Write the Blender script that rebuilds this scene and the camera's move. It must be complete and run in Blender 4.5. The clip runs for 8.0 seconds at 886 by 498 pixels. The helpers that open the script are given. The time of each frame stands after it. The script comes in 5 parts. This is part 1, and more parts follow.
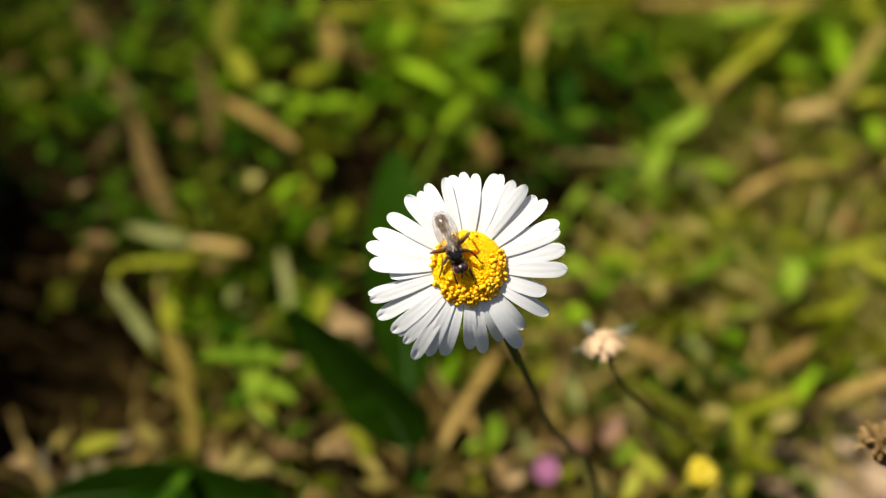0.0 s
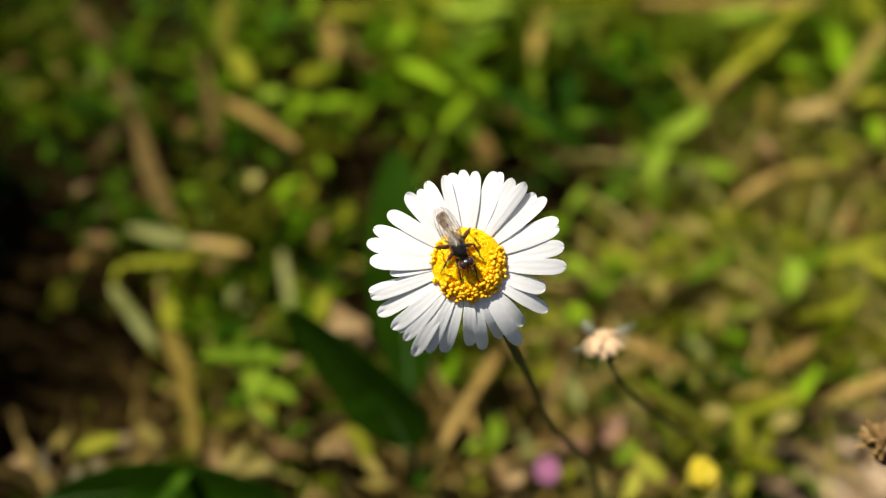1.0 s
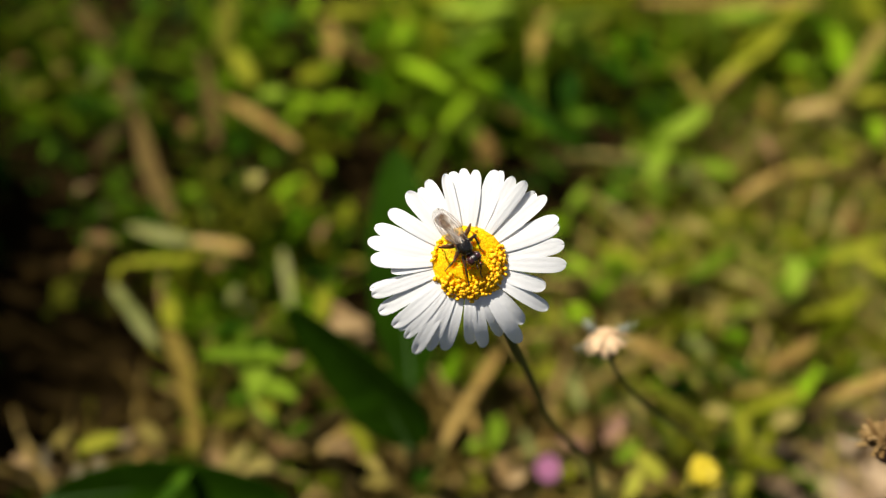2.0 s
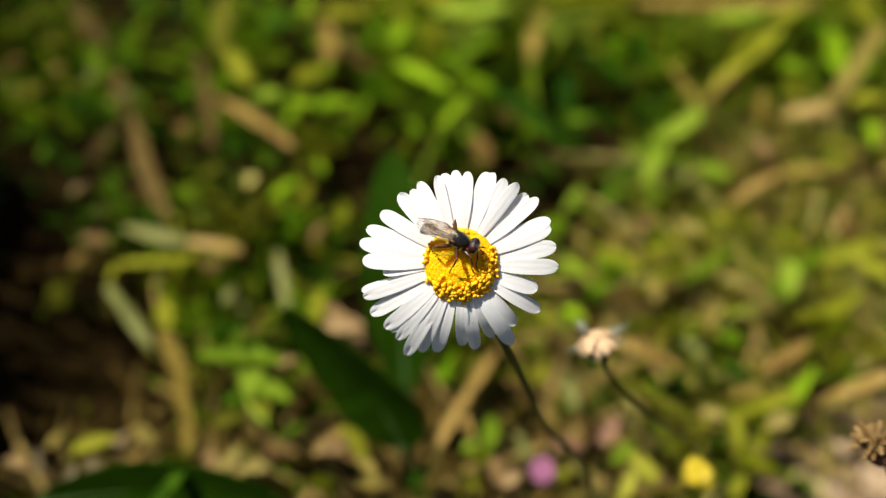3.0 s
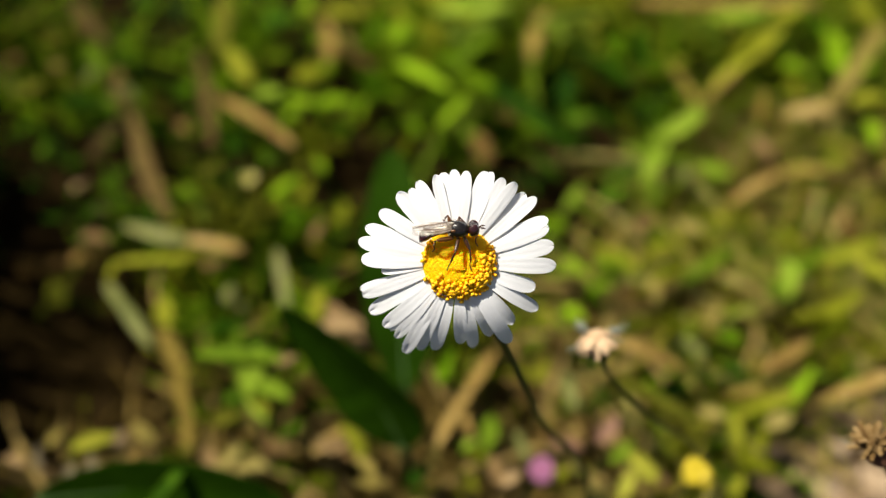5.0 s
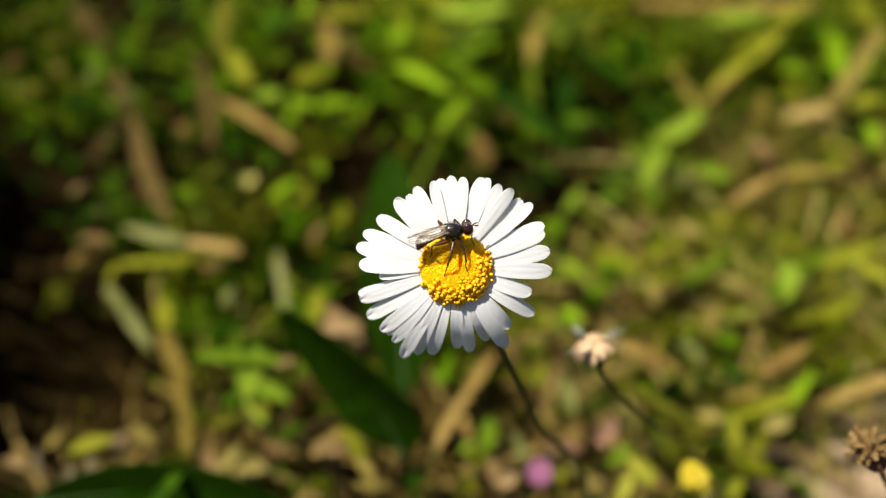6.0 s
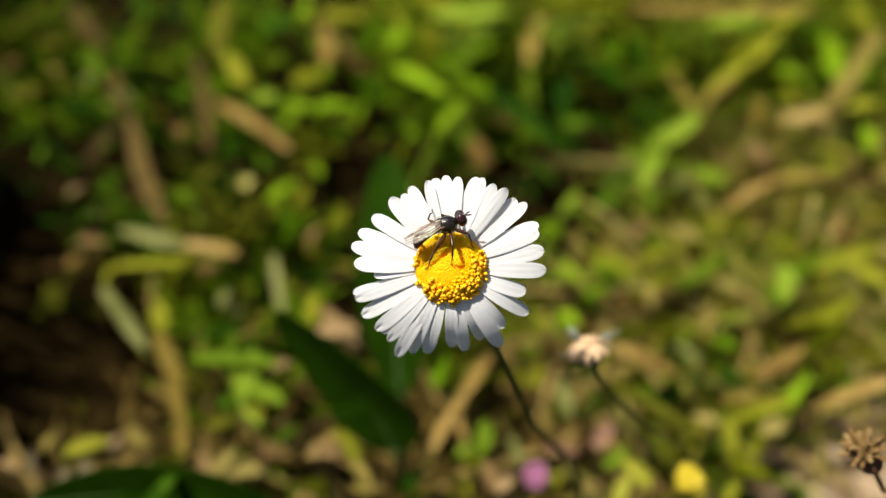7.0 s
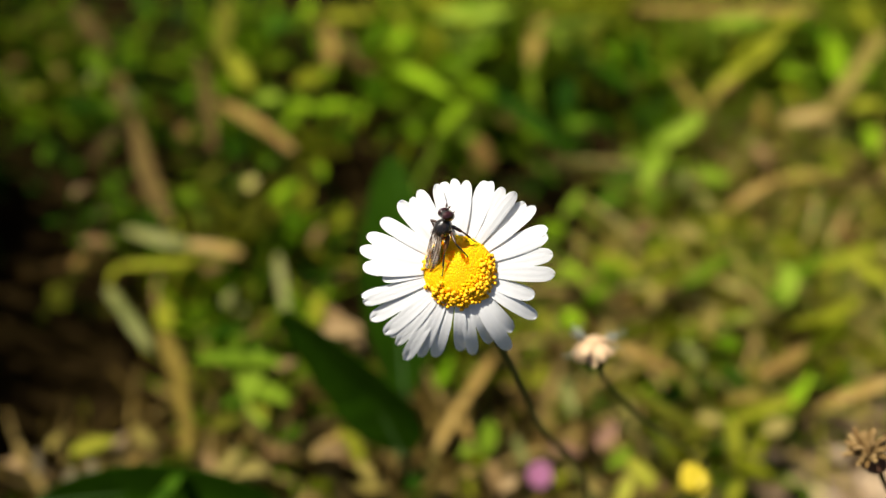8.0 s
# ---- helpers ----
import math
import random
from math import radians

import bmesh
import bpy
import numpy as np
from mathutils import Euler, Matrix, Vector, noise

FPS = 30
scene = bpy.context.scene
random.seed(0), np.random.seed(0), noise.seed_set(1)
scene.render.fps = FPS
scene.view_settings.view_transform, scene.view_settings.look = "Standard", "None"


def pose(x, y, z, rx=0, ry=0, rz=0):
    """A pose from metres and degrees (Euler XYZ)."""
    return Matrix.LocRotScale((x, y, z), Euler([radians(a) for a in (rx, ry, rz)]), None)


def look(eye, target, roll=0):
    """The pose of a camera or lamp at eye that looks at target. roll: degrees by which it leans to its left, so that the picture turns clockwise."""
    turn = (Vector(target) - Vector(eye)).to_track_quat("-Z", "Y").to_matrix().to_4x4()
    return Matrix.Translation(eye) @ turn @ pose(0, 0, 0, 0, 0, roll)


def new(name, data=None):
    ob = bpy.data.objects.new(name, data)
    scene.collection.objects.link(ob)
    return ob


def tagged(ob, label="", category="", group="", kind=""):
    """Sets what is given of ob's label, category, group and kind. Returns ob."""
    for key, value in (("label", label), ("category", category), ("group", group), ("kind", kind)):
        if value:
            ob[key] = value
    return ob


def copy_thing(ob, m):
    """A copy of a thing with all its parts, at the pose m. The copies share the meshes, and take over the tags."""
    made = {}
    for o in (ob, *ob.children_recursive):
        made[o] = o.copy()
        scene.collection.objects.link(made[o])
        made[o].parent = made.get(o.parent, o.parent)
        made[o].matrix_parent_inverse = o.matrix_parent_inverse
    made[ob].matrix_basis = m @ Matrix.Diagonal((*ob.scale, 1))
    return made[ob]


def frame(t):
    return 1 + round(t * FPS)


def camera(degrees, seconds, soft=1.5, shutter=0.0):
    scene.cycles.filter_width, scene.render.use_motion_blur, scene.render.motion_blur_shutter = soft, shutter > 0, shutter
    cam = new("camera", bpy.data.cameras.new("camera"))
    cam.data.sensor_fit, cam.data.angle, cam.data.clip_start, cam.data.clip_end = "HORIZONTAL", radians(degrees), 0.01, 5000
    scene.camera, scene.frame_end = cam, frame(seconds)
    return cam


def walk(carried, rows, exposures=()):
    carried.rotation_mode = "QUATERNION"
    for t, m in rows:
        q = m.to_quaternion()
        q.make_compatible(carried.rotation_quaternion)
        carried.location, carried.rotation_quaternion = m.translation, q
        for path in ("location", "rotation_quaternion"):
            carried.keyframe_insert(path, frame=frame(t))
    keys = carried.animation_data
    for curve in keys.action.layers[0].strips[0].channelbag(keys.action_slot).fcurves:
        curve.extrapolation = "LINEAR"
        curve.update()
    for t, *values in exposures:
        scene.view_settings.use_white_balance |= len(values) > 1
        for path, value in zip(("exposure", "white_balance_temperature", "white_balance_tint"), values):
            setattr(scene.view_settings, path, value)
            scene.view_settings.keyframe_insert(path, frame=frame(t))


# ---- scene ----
MM = 0.001

# camera: a phone held a hand's width above a daisy, looking down at 55 degrees
TILT = pose(0, 0, 0, 35)
CAMERA_ROWS = [
    (0.0, pose(-0.00000, 0.00000, 0.20000) @ TILT @ pose(0, 0, 0, 0.00, -0.00, 0.00)),
    (0.5, pose(0.00025, -0.00007, 0.19990) @ TILT @ pose(0, 0, 0, 0.02, -0.01, 0.01)),
    (1.0, pose(0.00024, -0.00001, 0.19978) @ TILT @ pose(0, 0, 0, 0.03, 0.12, -0.03)),
    (1.5, pose(0.00048, 0.00013, 0.20012) @ TILT @ pose(0, 0, 0, 0.00, 0.19, -0.03)),
    (1.7, pose(0.00002, -0.00025, 0.19985) @ TILT @ pose(0, 0, 0, 0.00, 0.19, -0.03)),
    (2.8, pose(0.00069, -0.00018, 0.19973) @ TILT @ pose(0, 0, 0, 0.09, -0.02, 0.08)),
    (3.0, pose(0.00075, -0.00013, 0.19976) @ TILT @ pose(0, 0, 0, 0.09, -0.02, 0.08)),
    (3.5, pose(0.00116, -0.00007, 0.19936) @ TILT @ pose(0, 0, 0, 0.17, -0.09, 0.18)),
    (4.0, pose(0.00163, 0.00016, 0.20006) @ TILT @ pose(0, 0, 0, 0.11, -0.08, 0.20)),
    (4.5, pose(0.00113, 0.00008, 0.19984) @ TILT @ pose(0, 0, 0, -0.01, -0.03, 0.22)),
    (4.7, pose(0.00085, -0.00006, 0.19974) @ TILT @ pose(0, 0, 0, -0.01, -0.03, 0.22)),
    (5.8, pose(0.00103, -0.00005, 0.20011) @ TILT @ pose(0, 0, 0, 0.03, 0.07, 0.29)),
    (6.0, pose(0.00131, 0.00023, 0.20031) @ TILT @ pose(0, 0, 0, 0.03, 0.07, 0.29)),
    (6.5, pose(0.00154, -0.00009, 0.20001) @ TILT @ pose(0, 0, 0, 0.23, 0.05, 0.32)),
    (7.0, pose(0.00182, 0.00007, 0.20002) @ TILT @ pose(0, 0, 0, 0.30, -0.05, 0.40)),
    (7.5, pose(0.00125, -0.00003, 0.20014) @ TILT @ pose(0, 0, 0, 0.35, -0.04, 0.42)),
    (8.0, pose(0.00115, -0.00014, 0.20055) @ TILT @ pose(0, 0, 0, 0.28, 0.04, 0.39)),
]

cam = camera(62, 8.0, soft=1.25)
cam.data.dof.use_dof = True
cam.data.dof.focus_distance = 0.0742
cam.data.dof.aperture_fstop = 9.0
walk(cam, CAMERA_ROWS, exposures=[(0, 0.47), (7.8, 0.47), (8.0, 0.58)])

# world and sun: high summer sun, a little beyond and to one side of the flower
SUN_WAY = Vector((-0.39, 0.18, 0.90)).normalized()
world = bpy.data.worlds.new("sky")
scene.world = world
world.use_nodes = True
sky = world.node_tree.nodes.new("ShaderNodeTexSky")
sky.sky_type, sky.sun_disc = "NISHITA", False
sky.air_density, sky.dust_density, sky.ozone_density = 0.8, 3.0, 0.6
sky.sun_elevation, sky.sun_rotation = math.asin(SUN_WAY.z), math.atan2(SUN_WAY.x, SUN_WAY.y)
world.node_tree.links.new(sky.outputs[0], world.node_tree.nodes["Background"].inputs[0])
world.node_tree.nodes["Background"].inputs[1].default_value = 0.05
sun = new("sun", bpy.data.lights.new("sun", "SUN"))
sun.data.energy, sun.data.angle, sun.data.color = 5.0, radians(0.53), (1.0, 0.94, 0.83)
sun.matrix_world = look(SUN_WAY * 3, (0, 0, 0))


# materials
def material(name, stops, scale, rough=0.6, bump=0.0, fine=4.0, through_light=0.0, vary=0.0, spec=0.3, stretch=(1, 1, 1), coat=0.0, subsurface=0.0, metal=0.0):
    """Colour from coarse and fine noise; stops: colours from dark to light; scale per metre."""
    m = bpy.data.materials.new(name)
    m.use_nodes = True
    nt = m.node_tree
    n, ln = nt.nodes, nt.links
    bsdf, out = n["Principled BSDF"], n["Material Output"]
    tc, mp = n.new("ShaderNodeTexCoord"), n.new("ShaderNodeMapping")
    mp.inputs["Scale"].default_value = stretch
    ln.new(tc.outputs["Object"], mp.inputs[0])
    n1, n2 = n.new("ShaderNodeTexNoise"), n.new("ShaderNodeTexNoise")
    n1.inputs["Scale"].default_value, n2.inputs["Scale"].default_value = scale, scale * fine
    n1.inputs["Detail"].default_value, n2.inputs["Detail"].default_value = 3, 4
    ln.new(mp.outputs[0], n1.inputs["Vector"])
    ln.new(mp.outputs[0], n2.inputs["Vector"])
    mix = n.new("ShaderNodeMath")
    mix.operation = "MULTIPLY_ADD"
    mix.inputs[1].default_value = 0.45
    ln.new(n2.outputs[0], mix.inputs[0])
    half = n.new("ShaderNodeMath")
    half.operation = "MULTIPLY"
    half.inputs[1].default_value = 0.55
    ln.new(n1.outputs[0], half.inputs[0])
    ln.new(half.outputs[0], mix.inputs[2])
    last = mix
    if vary:
        info, add = n.new("ShaderNodeObjectInfo"), n.new("ShaderNodeMath")
        add.operation = "MULTIPLY_ADD"
        add.inputs[1].default_value = vary
        off = n.new("ShaderNodeMath")
        off.operation = "SUBTRACT"
        off.inputs[1].default_value = vary / 2
        geo, both, wrap = n.new("ShaderNodeNewGeometry"), n.new("ShaderNodeMath"), n.new("ShaderNodeMath")
        both.operation, wrap.operation = "ADD", "FRACT"
        ln.new(info.outputs["Random"], both.inputs[0])
        ln.new(geo.outputs["Random Per Island"], both.inputs[1])
        ln.new(both.outputs[0], wrap.inputs[0])
        ln.new(wrap.outputs[0], add.inputs[0])
        ln.new(mix.outputs[0], add.inputs[2])
        ln.new(add.outputs[0], off.inputs[0])
        last = off
    ramp = n.new("ShaderNodeValToRGB")
    els = ramp.color_ramp.elements
    while len(els) < len(stops):
        els.new(0.5)
    for i, c in enumerate(stops):
        els[i].position = 0.3 + 0.4 * i / max(1, len(stops) - 1)
        els[i].color = (*c, 1)
    ln.new(last.outputs[0], ramp.inputs[0])
    ln.new(ramp.outputs[0], bsdf.inputs["Base Color"])
    bsdf.inputs["Roughness"].default_value = rough
    bsdf.inputs["Specular IOR Level"].default_value = spec
    bsdf.inputs["Coat Weight"].default_value = coat
    bsdf.inputs["Metallic"].default_value = metal
    if subsurface:
        bsdf.inputs["Subsurface Weight"].default_value = subsurface
        bsdf.inputs["Subsurface Radius"].default_value = (0.0013, 0.0006, 0.00006)
        bsdf.inputs["Subsurface Scale"].default_value = 1.0
    if bump:
        b = n.new("ShaderNodeBump")
        b.inputs["Strength"].default_value, b.inputs["Distance"].default_value = bump, 0.3 / scale
        ln.new(mix.outputs[0], b.inputs["Height"])
        ln.new(b.outputs[0], bsdf.inputs["Normal"])
    if through_light:
        tr, ms = n.new("ShaderNodeBsdfTranslucent"), n.new("ShaderNodeMixShader")
        ln.new(ramp.outputs[0], tr.inputs[0])
        ms.inputs[0].default_value = through_light
        ln.new(bsdf.outputs[0], ms.inputs[1])
        ln.new(tr.outputs[0], ms.inputs[2])
        ln.new(ms.outputs[0], out.inputs[0])
    return m


# Blacker than real earth, so bare gaps pass for deep shade.
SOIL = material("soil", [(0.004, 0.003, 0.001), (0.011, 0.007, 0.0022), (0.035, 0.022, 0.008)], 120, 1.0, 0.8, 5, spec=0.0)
PETAL = material("petal", [(0.86, 0.86, 0.86), (0.91, 0.91, 0.905)], 500, 0.55, 0.08, 4, 0.31, 0.1, 0.25, (1, 6, 1))
DISC = material("disc", [(0.97, 0.47, 0.002), (0.985, 0.56, 0.004)], 900, 0.6, 0.3, 4, 0.0, 0, 0.1, subsurface=1.0)
FLORET = material("floret", [(0.97, 0.46, 0.002), (0.99, 0.57, 0.005)], 1200, 0.5, 0.1, 3, 0.0, 0, 0.1)
OPEN_FLORET = material("open_floret", [(0.97, 0.46, 0.004), (0.99, 0.59, 0.02)], 1200, 0.5, 0.1, 3, 0.0, 0, 0.2)
SEPAL = material("sepal", [(0.03, 0.07, 0.012), (0.07, 0.13, 0.03)], 700, 0.6, 0.3, 4, 0.15)
STEM = material("stem", [(0.055, 0.070, 0.010), (0.13, 0.12, 0.028)], 400, 0.55, 0.2, 4, 0.08, 0, 0.3, (1, 1, 0.2))
LEAF_FRESH = material("fresh_leaf", [(0.026, 0.072, 0.001), (0.110, 0.215, 0.003), (0.25, 0.40, 0.012)], 160, 0.55, 0.3, 5, 0.32, 0.55, 0.02)
LEAF_LIME = material("light_leaf", [(0.075, 0.130, 0.005), (0.165, 0.255, 0.013), (0.29, 0.40, 0.04)], 160, 0.55, 0.3, 5, 0.3, 0.5, 0.02)
# Darker copies of the fresh and olive leaf, with shade put into their colour.
LEAF_FRESH_SHADED = material("shaded_fresh_leaf", [(0.012, 0.040, 0.001), (0.040, 0.095, 0.003), (0.09, 0.17, 0.008)], 160, 0.6, 0.3, 5, 0.25, 0.5, 0.02)
LEAF_OLIVE_SHADED = material("shaded_olive_leaf", [(0.022, 0.026, 0.001), (0.065, 0.070, 0.004), (0.13, 0.13, 0.012)], 160, 0.6, 0.3, 5, 0.25, 0.5, 0.02)
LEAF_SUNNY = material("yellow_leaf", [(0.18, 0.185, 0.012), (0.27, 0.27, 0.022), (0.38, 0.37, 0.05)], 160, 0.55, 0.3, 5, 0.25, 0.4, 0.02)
LEAF_OLIVE = material("olive_leaf", [(0.045, 0.056, 0.001), (0.150, 0.165, 0.005), (0.29, 0.30, 0.022)], 160, 0.6, 0.3, 5, 0.3, 0.55, 0.02)
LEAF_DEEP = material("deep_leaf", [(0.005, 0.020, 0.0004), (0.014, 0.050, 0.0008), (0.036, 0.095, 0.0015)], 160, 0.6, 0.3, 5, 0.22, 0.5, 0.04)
BROAD = material("broad_leaf", [(0.008, 0.024, 0.0006), (0.018, 0.050, 0.0012)], 90, 0.65, 0.25, 6, 0.06, 0.1, 0.02, (1, 1, 1))
TAN = material("tan_straw", [(0.17, 0.105, 0.024), (0.29, 0.19, 0.048), (0.43, 0.31, 0.11)], 180, 0.7, 0.3, 5, 0.15, 0.3, 0.08)
STRAW = material("yellow_straw", [(0.17, 0.13, 0.026), (0.25, 0.20, 0.046), (0.38, 0.32, 0.10)], 180, 0.7, 0.3, 5, 0.15, 0.3, 0.08)
LITTER = material("dead_litter", [(0.06, 0.038, 0.007), (0.17, 0.115, 0.024), (0.34, 0.24, 0.075)], 180, 0.75, 0.3, 5, 0.15, 0.6, 0.05)
HUSK = material("olive_straw", [(0.07, 0.050, 0.007), (0.15, 0.107, 0.016), (0.26, 0.19, 0.04)], 180, 0.75, 0.3, 5, 0.1, 0.3, 0.08)
TAN_LEAF = material("tan_leaf", [(0.16, 0.092, 0.030), (0.26, 0.165, 0.062), (0.42, 0.29, 0.14)], 200, 0.75, 0.4, 5, 0.15, 0.4, 0.1)
GREY_LEAF = material("grey_leaf", [(0.12, 0.095, 0.050), (0.19, 0.155, 0.088), (0.30, 0.25, 0.16)], 200, 0.75, 0.4, 5, 0.15, 0.4, 0.1)
BLUSH = material("reddish_leaf", [(0.12, 0.055, 0.030), (0.22, 0.11, 0.065), (0.34, 0.20, 0.13)], 200, 0.75, 0.4, 5, 0.15, 0.4, 0.1)
CREAM = material("cream_leaf", [(0.36, 0.31, 0.075), (0.50, 0.45, 0.13), (0.64, 0.59, 0.22)], 200, 0.7, 0.3, 5, 0.15, 0.3, 0.1)
# Darker than HUSK; on the left stalks it also holds their shade.
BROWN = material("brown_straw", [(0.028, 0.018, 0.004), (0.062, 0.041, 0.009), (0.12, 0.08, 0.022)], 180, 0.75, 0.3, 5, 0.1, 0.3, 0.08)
PALE = material("pale_blade", [(0.085, 0.10, 0.018), (0.14, 0.15, 0.034), (0.22, 0.22, 0.07)], 160, 0.6, 0.3, 5, 0.15, 0.3, 0.15)
DRY = material("dry_leaf", [(0.045, 0.025, 0.005), (0.12, 0.070, 0.014), (0.24, 0.15, 0.04)], 200, 0.75, 0.4, 5, 0.15, 0.5, 0.1)
HAY = material("hay", [(0.11, 0.115, 0.006), (0.28, 0.265, 0.020), (0.46, 0.40, 0.06), (0.60, 0.51, 0.16)], 90, 0.65, 0.3, 5, 0.2, 0.6, 0.05)
SEED = material("seed_head", [(0.54, 0.35, 0.18), (0.78, 0.57, 0.35)], 900, 0.7, 0.3, 4, 0.25)
PAPPUS = material("seed_hair", [(0.26, 0.28, 0.22), (0.38, 0.40, 0.32)], 900, 0.6, 0, 4, 0.3)
YELLOW = material("yellow_petal", [(0.58, 0.44, 0.015), (0.72, 0.58, 0.05)], 500, 0.5, 0.15, 4, 0.25, 0.1)
PINK = material("pink_petal", [(0.36, 0.11, 0.22), (0.50, 0.22, 0.34)], 500, 0.5, 0.15, 4, 0.25, 0.1)
CLOD = material("dry_earth", [(0.12, 0.080, 0.040), (0.25, 0.17, 0.095), (0.40, 0.30, 0.19)], 250, 0.95, 0.9, 5, 0, 0.4, 0.0)
CHITIN = material("black_chitin", [(0.006, 0.005, 0.004), (0.010, 0.008, 0.006), (0.03, 0.024, 0.016)], 2300, 0.22, 0.5, 4, 0, 0, 0.8, coat=0.15)
# Magenta last stop paints the purple sheen into the reddish black.
ABDOMEN = material("dark_abdomen", [(0.020, 0.007, 0.007), (0.05, 0.016, 0.020), (0.20, 0.055, 0.10)], 1500, 0.18, 0.12, 5, 0, 0, 0.8, coat=0.6)
EYE = material("eye", [(0.02, 0.005, 0.005), (0.05, 0.012, 0.01)], 4000, 0.14, 0.15, 6, 0, 0, 0.6, coat=0.6)
AMBER = material("amber_leg", [(0.08, 0.030, 0.008), (0.20, 0.080, 0.018)], 2500, 0.35, 0.15, 4, 0.1, 0, 0.5)
LEG_DARK = material("dark_leg", [(0.018, 0.007, 0.004), (0.08, 0.030, 0.012)], 2500, 0.3, 0.2, 4, 0, 0, 0.5)
FACE = material("pale_face", [(0.30, 0.24, 0.16), (0.5, 0.42, 0.30)], 3000, 0.4, 0.1, 4)
VEIN = material("wing_vein", [(0.02, 0.010, 0.006), (0.06, 0.03, 0.018)], 2500, 0.4)


def wing_material():
    m = bpy.data.materials.new("wing_membrane")
    m.use_nodes = True
    n, ln = m.node_tree.nodes, m.node_tree.links
    b = n["Principled BSDF"]
    nz, ramp = n.new("ShaderNodeTexNoise"), n.new("ShaderNodeValToRGB")
    tc = n.new("ShaderNodeTexCoord")
    nz.inputs["Scale"].default_value = 1300
    ln.new(tc.outputs["Object"], nz.inputs["Vector"])
    ln.new(nz.outputs[0], ramp.inputs[0])
    # The pale end paints the membrane's white glints into its colour.
    ramp.color_ramp.elements[0].position, ramp.color_ramp.elements[1].position = 0.38, 0.62
    ramp.color_ramp.elements[0].color = (0.36, 0.24, 0.14, 1)
    ramp.color_ramp.elements[1].color = (0.86, 0.76, 0.64, 1)
    ln.new(ramp.outputs[0], b.inputs["Base Color"])
    b.inputs["Roughness"].default_value = 0.32
    sep, span = n.new("ShaderNodeSeparateXYZ"), n.new("ShaderNodeMapRange")
    ln.new(tc.outputs["Object"], sep.inputs[0])
    span.inputs["From Min"].default_value, span.inputs["From Max"].default_value = -0.0042, -0.0006
    span.inputs["To Min"].default_value, span.inputs["To Max"].default_value = 0.12, 0.34
    ln.new(sep.outputs[0], span.inputs["Value"])
    ln.new(span.outputs[0], b.inputs["Alpha"])
    b.inputs["Thin Film Thickness"].default_value = 380
    b.inputs["Thin Film IOR"].default_value = 1.45
    bump = n.new("ShaderNodeBump")
    bump.inputs["Strength"].default_value, bump.inputs["Distance"].default_value = 0.5, 0.0002
    ln.new(nz.outputs[0], bump.inputs["Height"])
    ln.new(bump.outputs[0], b.inputs["Normal"])
    return m


WING = wing_material()


# mesh helpers
def smooth(bm):
    for f in bm.faces:
        f.smooth = True


def mesh_of(name, bm, *mats):
    me = bpy.data.meshes.new(name)
    bmesh.ops.recalc_face_normals(bm, faces=bm.faces)
    smooth(bm)
    bm.to_mesh(me)
    bm.free()
    for m in mats:
        me.materials.append(m)
    return me


def part(name, bm, mat, parent, label=""):
    """One mesh object under a thing or a part; bm may be a mesh that is shared."""
    me = bm if isinstance(bm, bpy.types.Mesh) else mesh_of(name, bm, mat)
    ob = new(name, me)
    ob.parent = parent
    return tagged(ob, label)


def thing(name, m, label, category, group="", kind=""):
    ob = new(name)
    ob.matrix_basis = m
    ob.empty_display_size = 0.005
    return tagged(ob, label, category, group, kind)


def tube(bm, pts, radii, seg=8, flat=1.0, mat=0):
    """A closed tube through points; flat below 1 squeezes it."""
    pts = [Vector(p) for p in pts]
    rings, side = [], None
    for i, p in enumerate(pts):
        d = (pts[min(i + 1, len(pts) - 1)] - pts[max(i - 1, 0)]).normalized()
        if side is None:
            side = d.cross(Vector((0, 0, 1)))
            if side.length < 0.05:
                side = d.cross(Vector((0, 1, 0)))
        side = (side - d * side.dot(d)).normalized()
        up = side.cross(d)
        r = radii[i] if isinstance(radii, (list, tuple)) else radii
        rings.append([bm.verts.new(p + side * (r * math.cos(a)) + up * (r * flat * math.sin(a))) for a in (2 * math.pi * k / seg for k in range(seg))])
    for a, b in zip(rings, rings[1:]):
        for k in range(seg):
            bm.faces.new((a[k], a[(k + 1) % seg], b[(k + 1) % seg], b[k])).material_index = mat
    bm.faces.new(rings[0]).material_index = mat
    bm.faces.new(rings[-1]).material_index = mat
    return bm


def curve_points(pts, n):
    """Points along a smooth line through the given ones."""
    p = [Vector(a) for a in pts]
    p = [p[0] * 2 - p[1]] + p + [p[-1] * 2 - p[-2]]
    out, spans = [], len(p) - 3
    for i in range(n + 1):
        s = min(spans - 1e-6, spans * i / n)
        k, u = int(s), s - int(s)
        a, b, c, d = p[k:k + 4]
        out.append(0.5 * ((2 * b) + (c - a) * u + (2 * a - 5 * b + 4 * c - d) * u * u + (3 * b - a - 3 * c + d) * u ** 3))
    return out


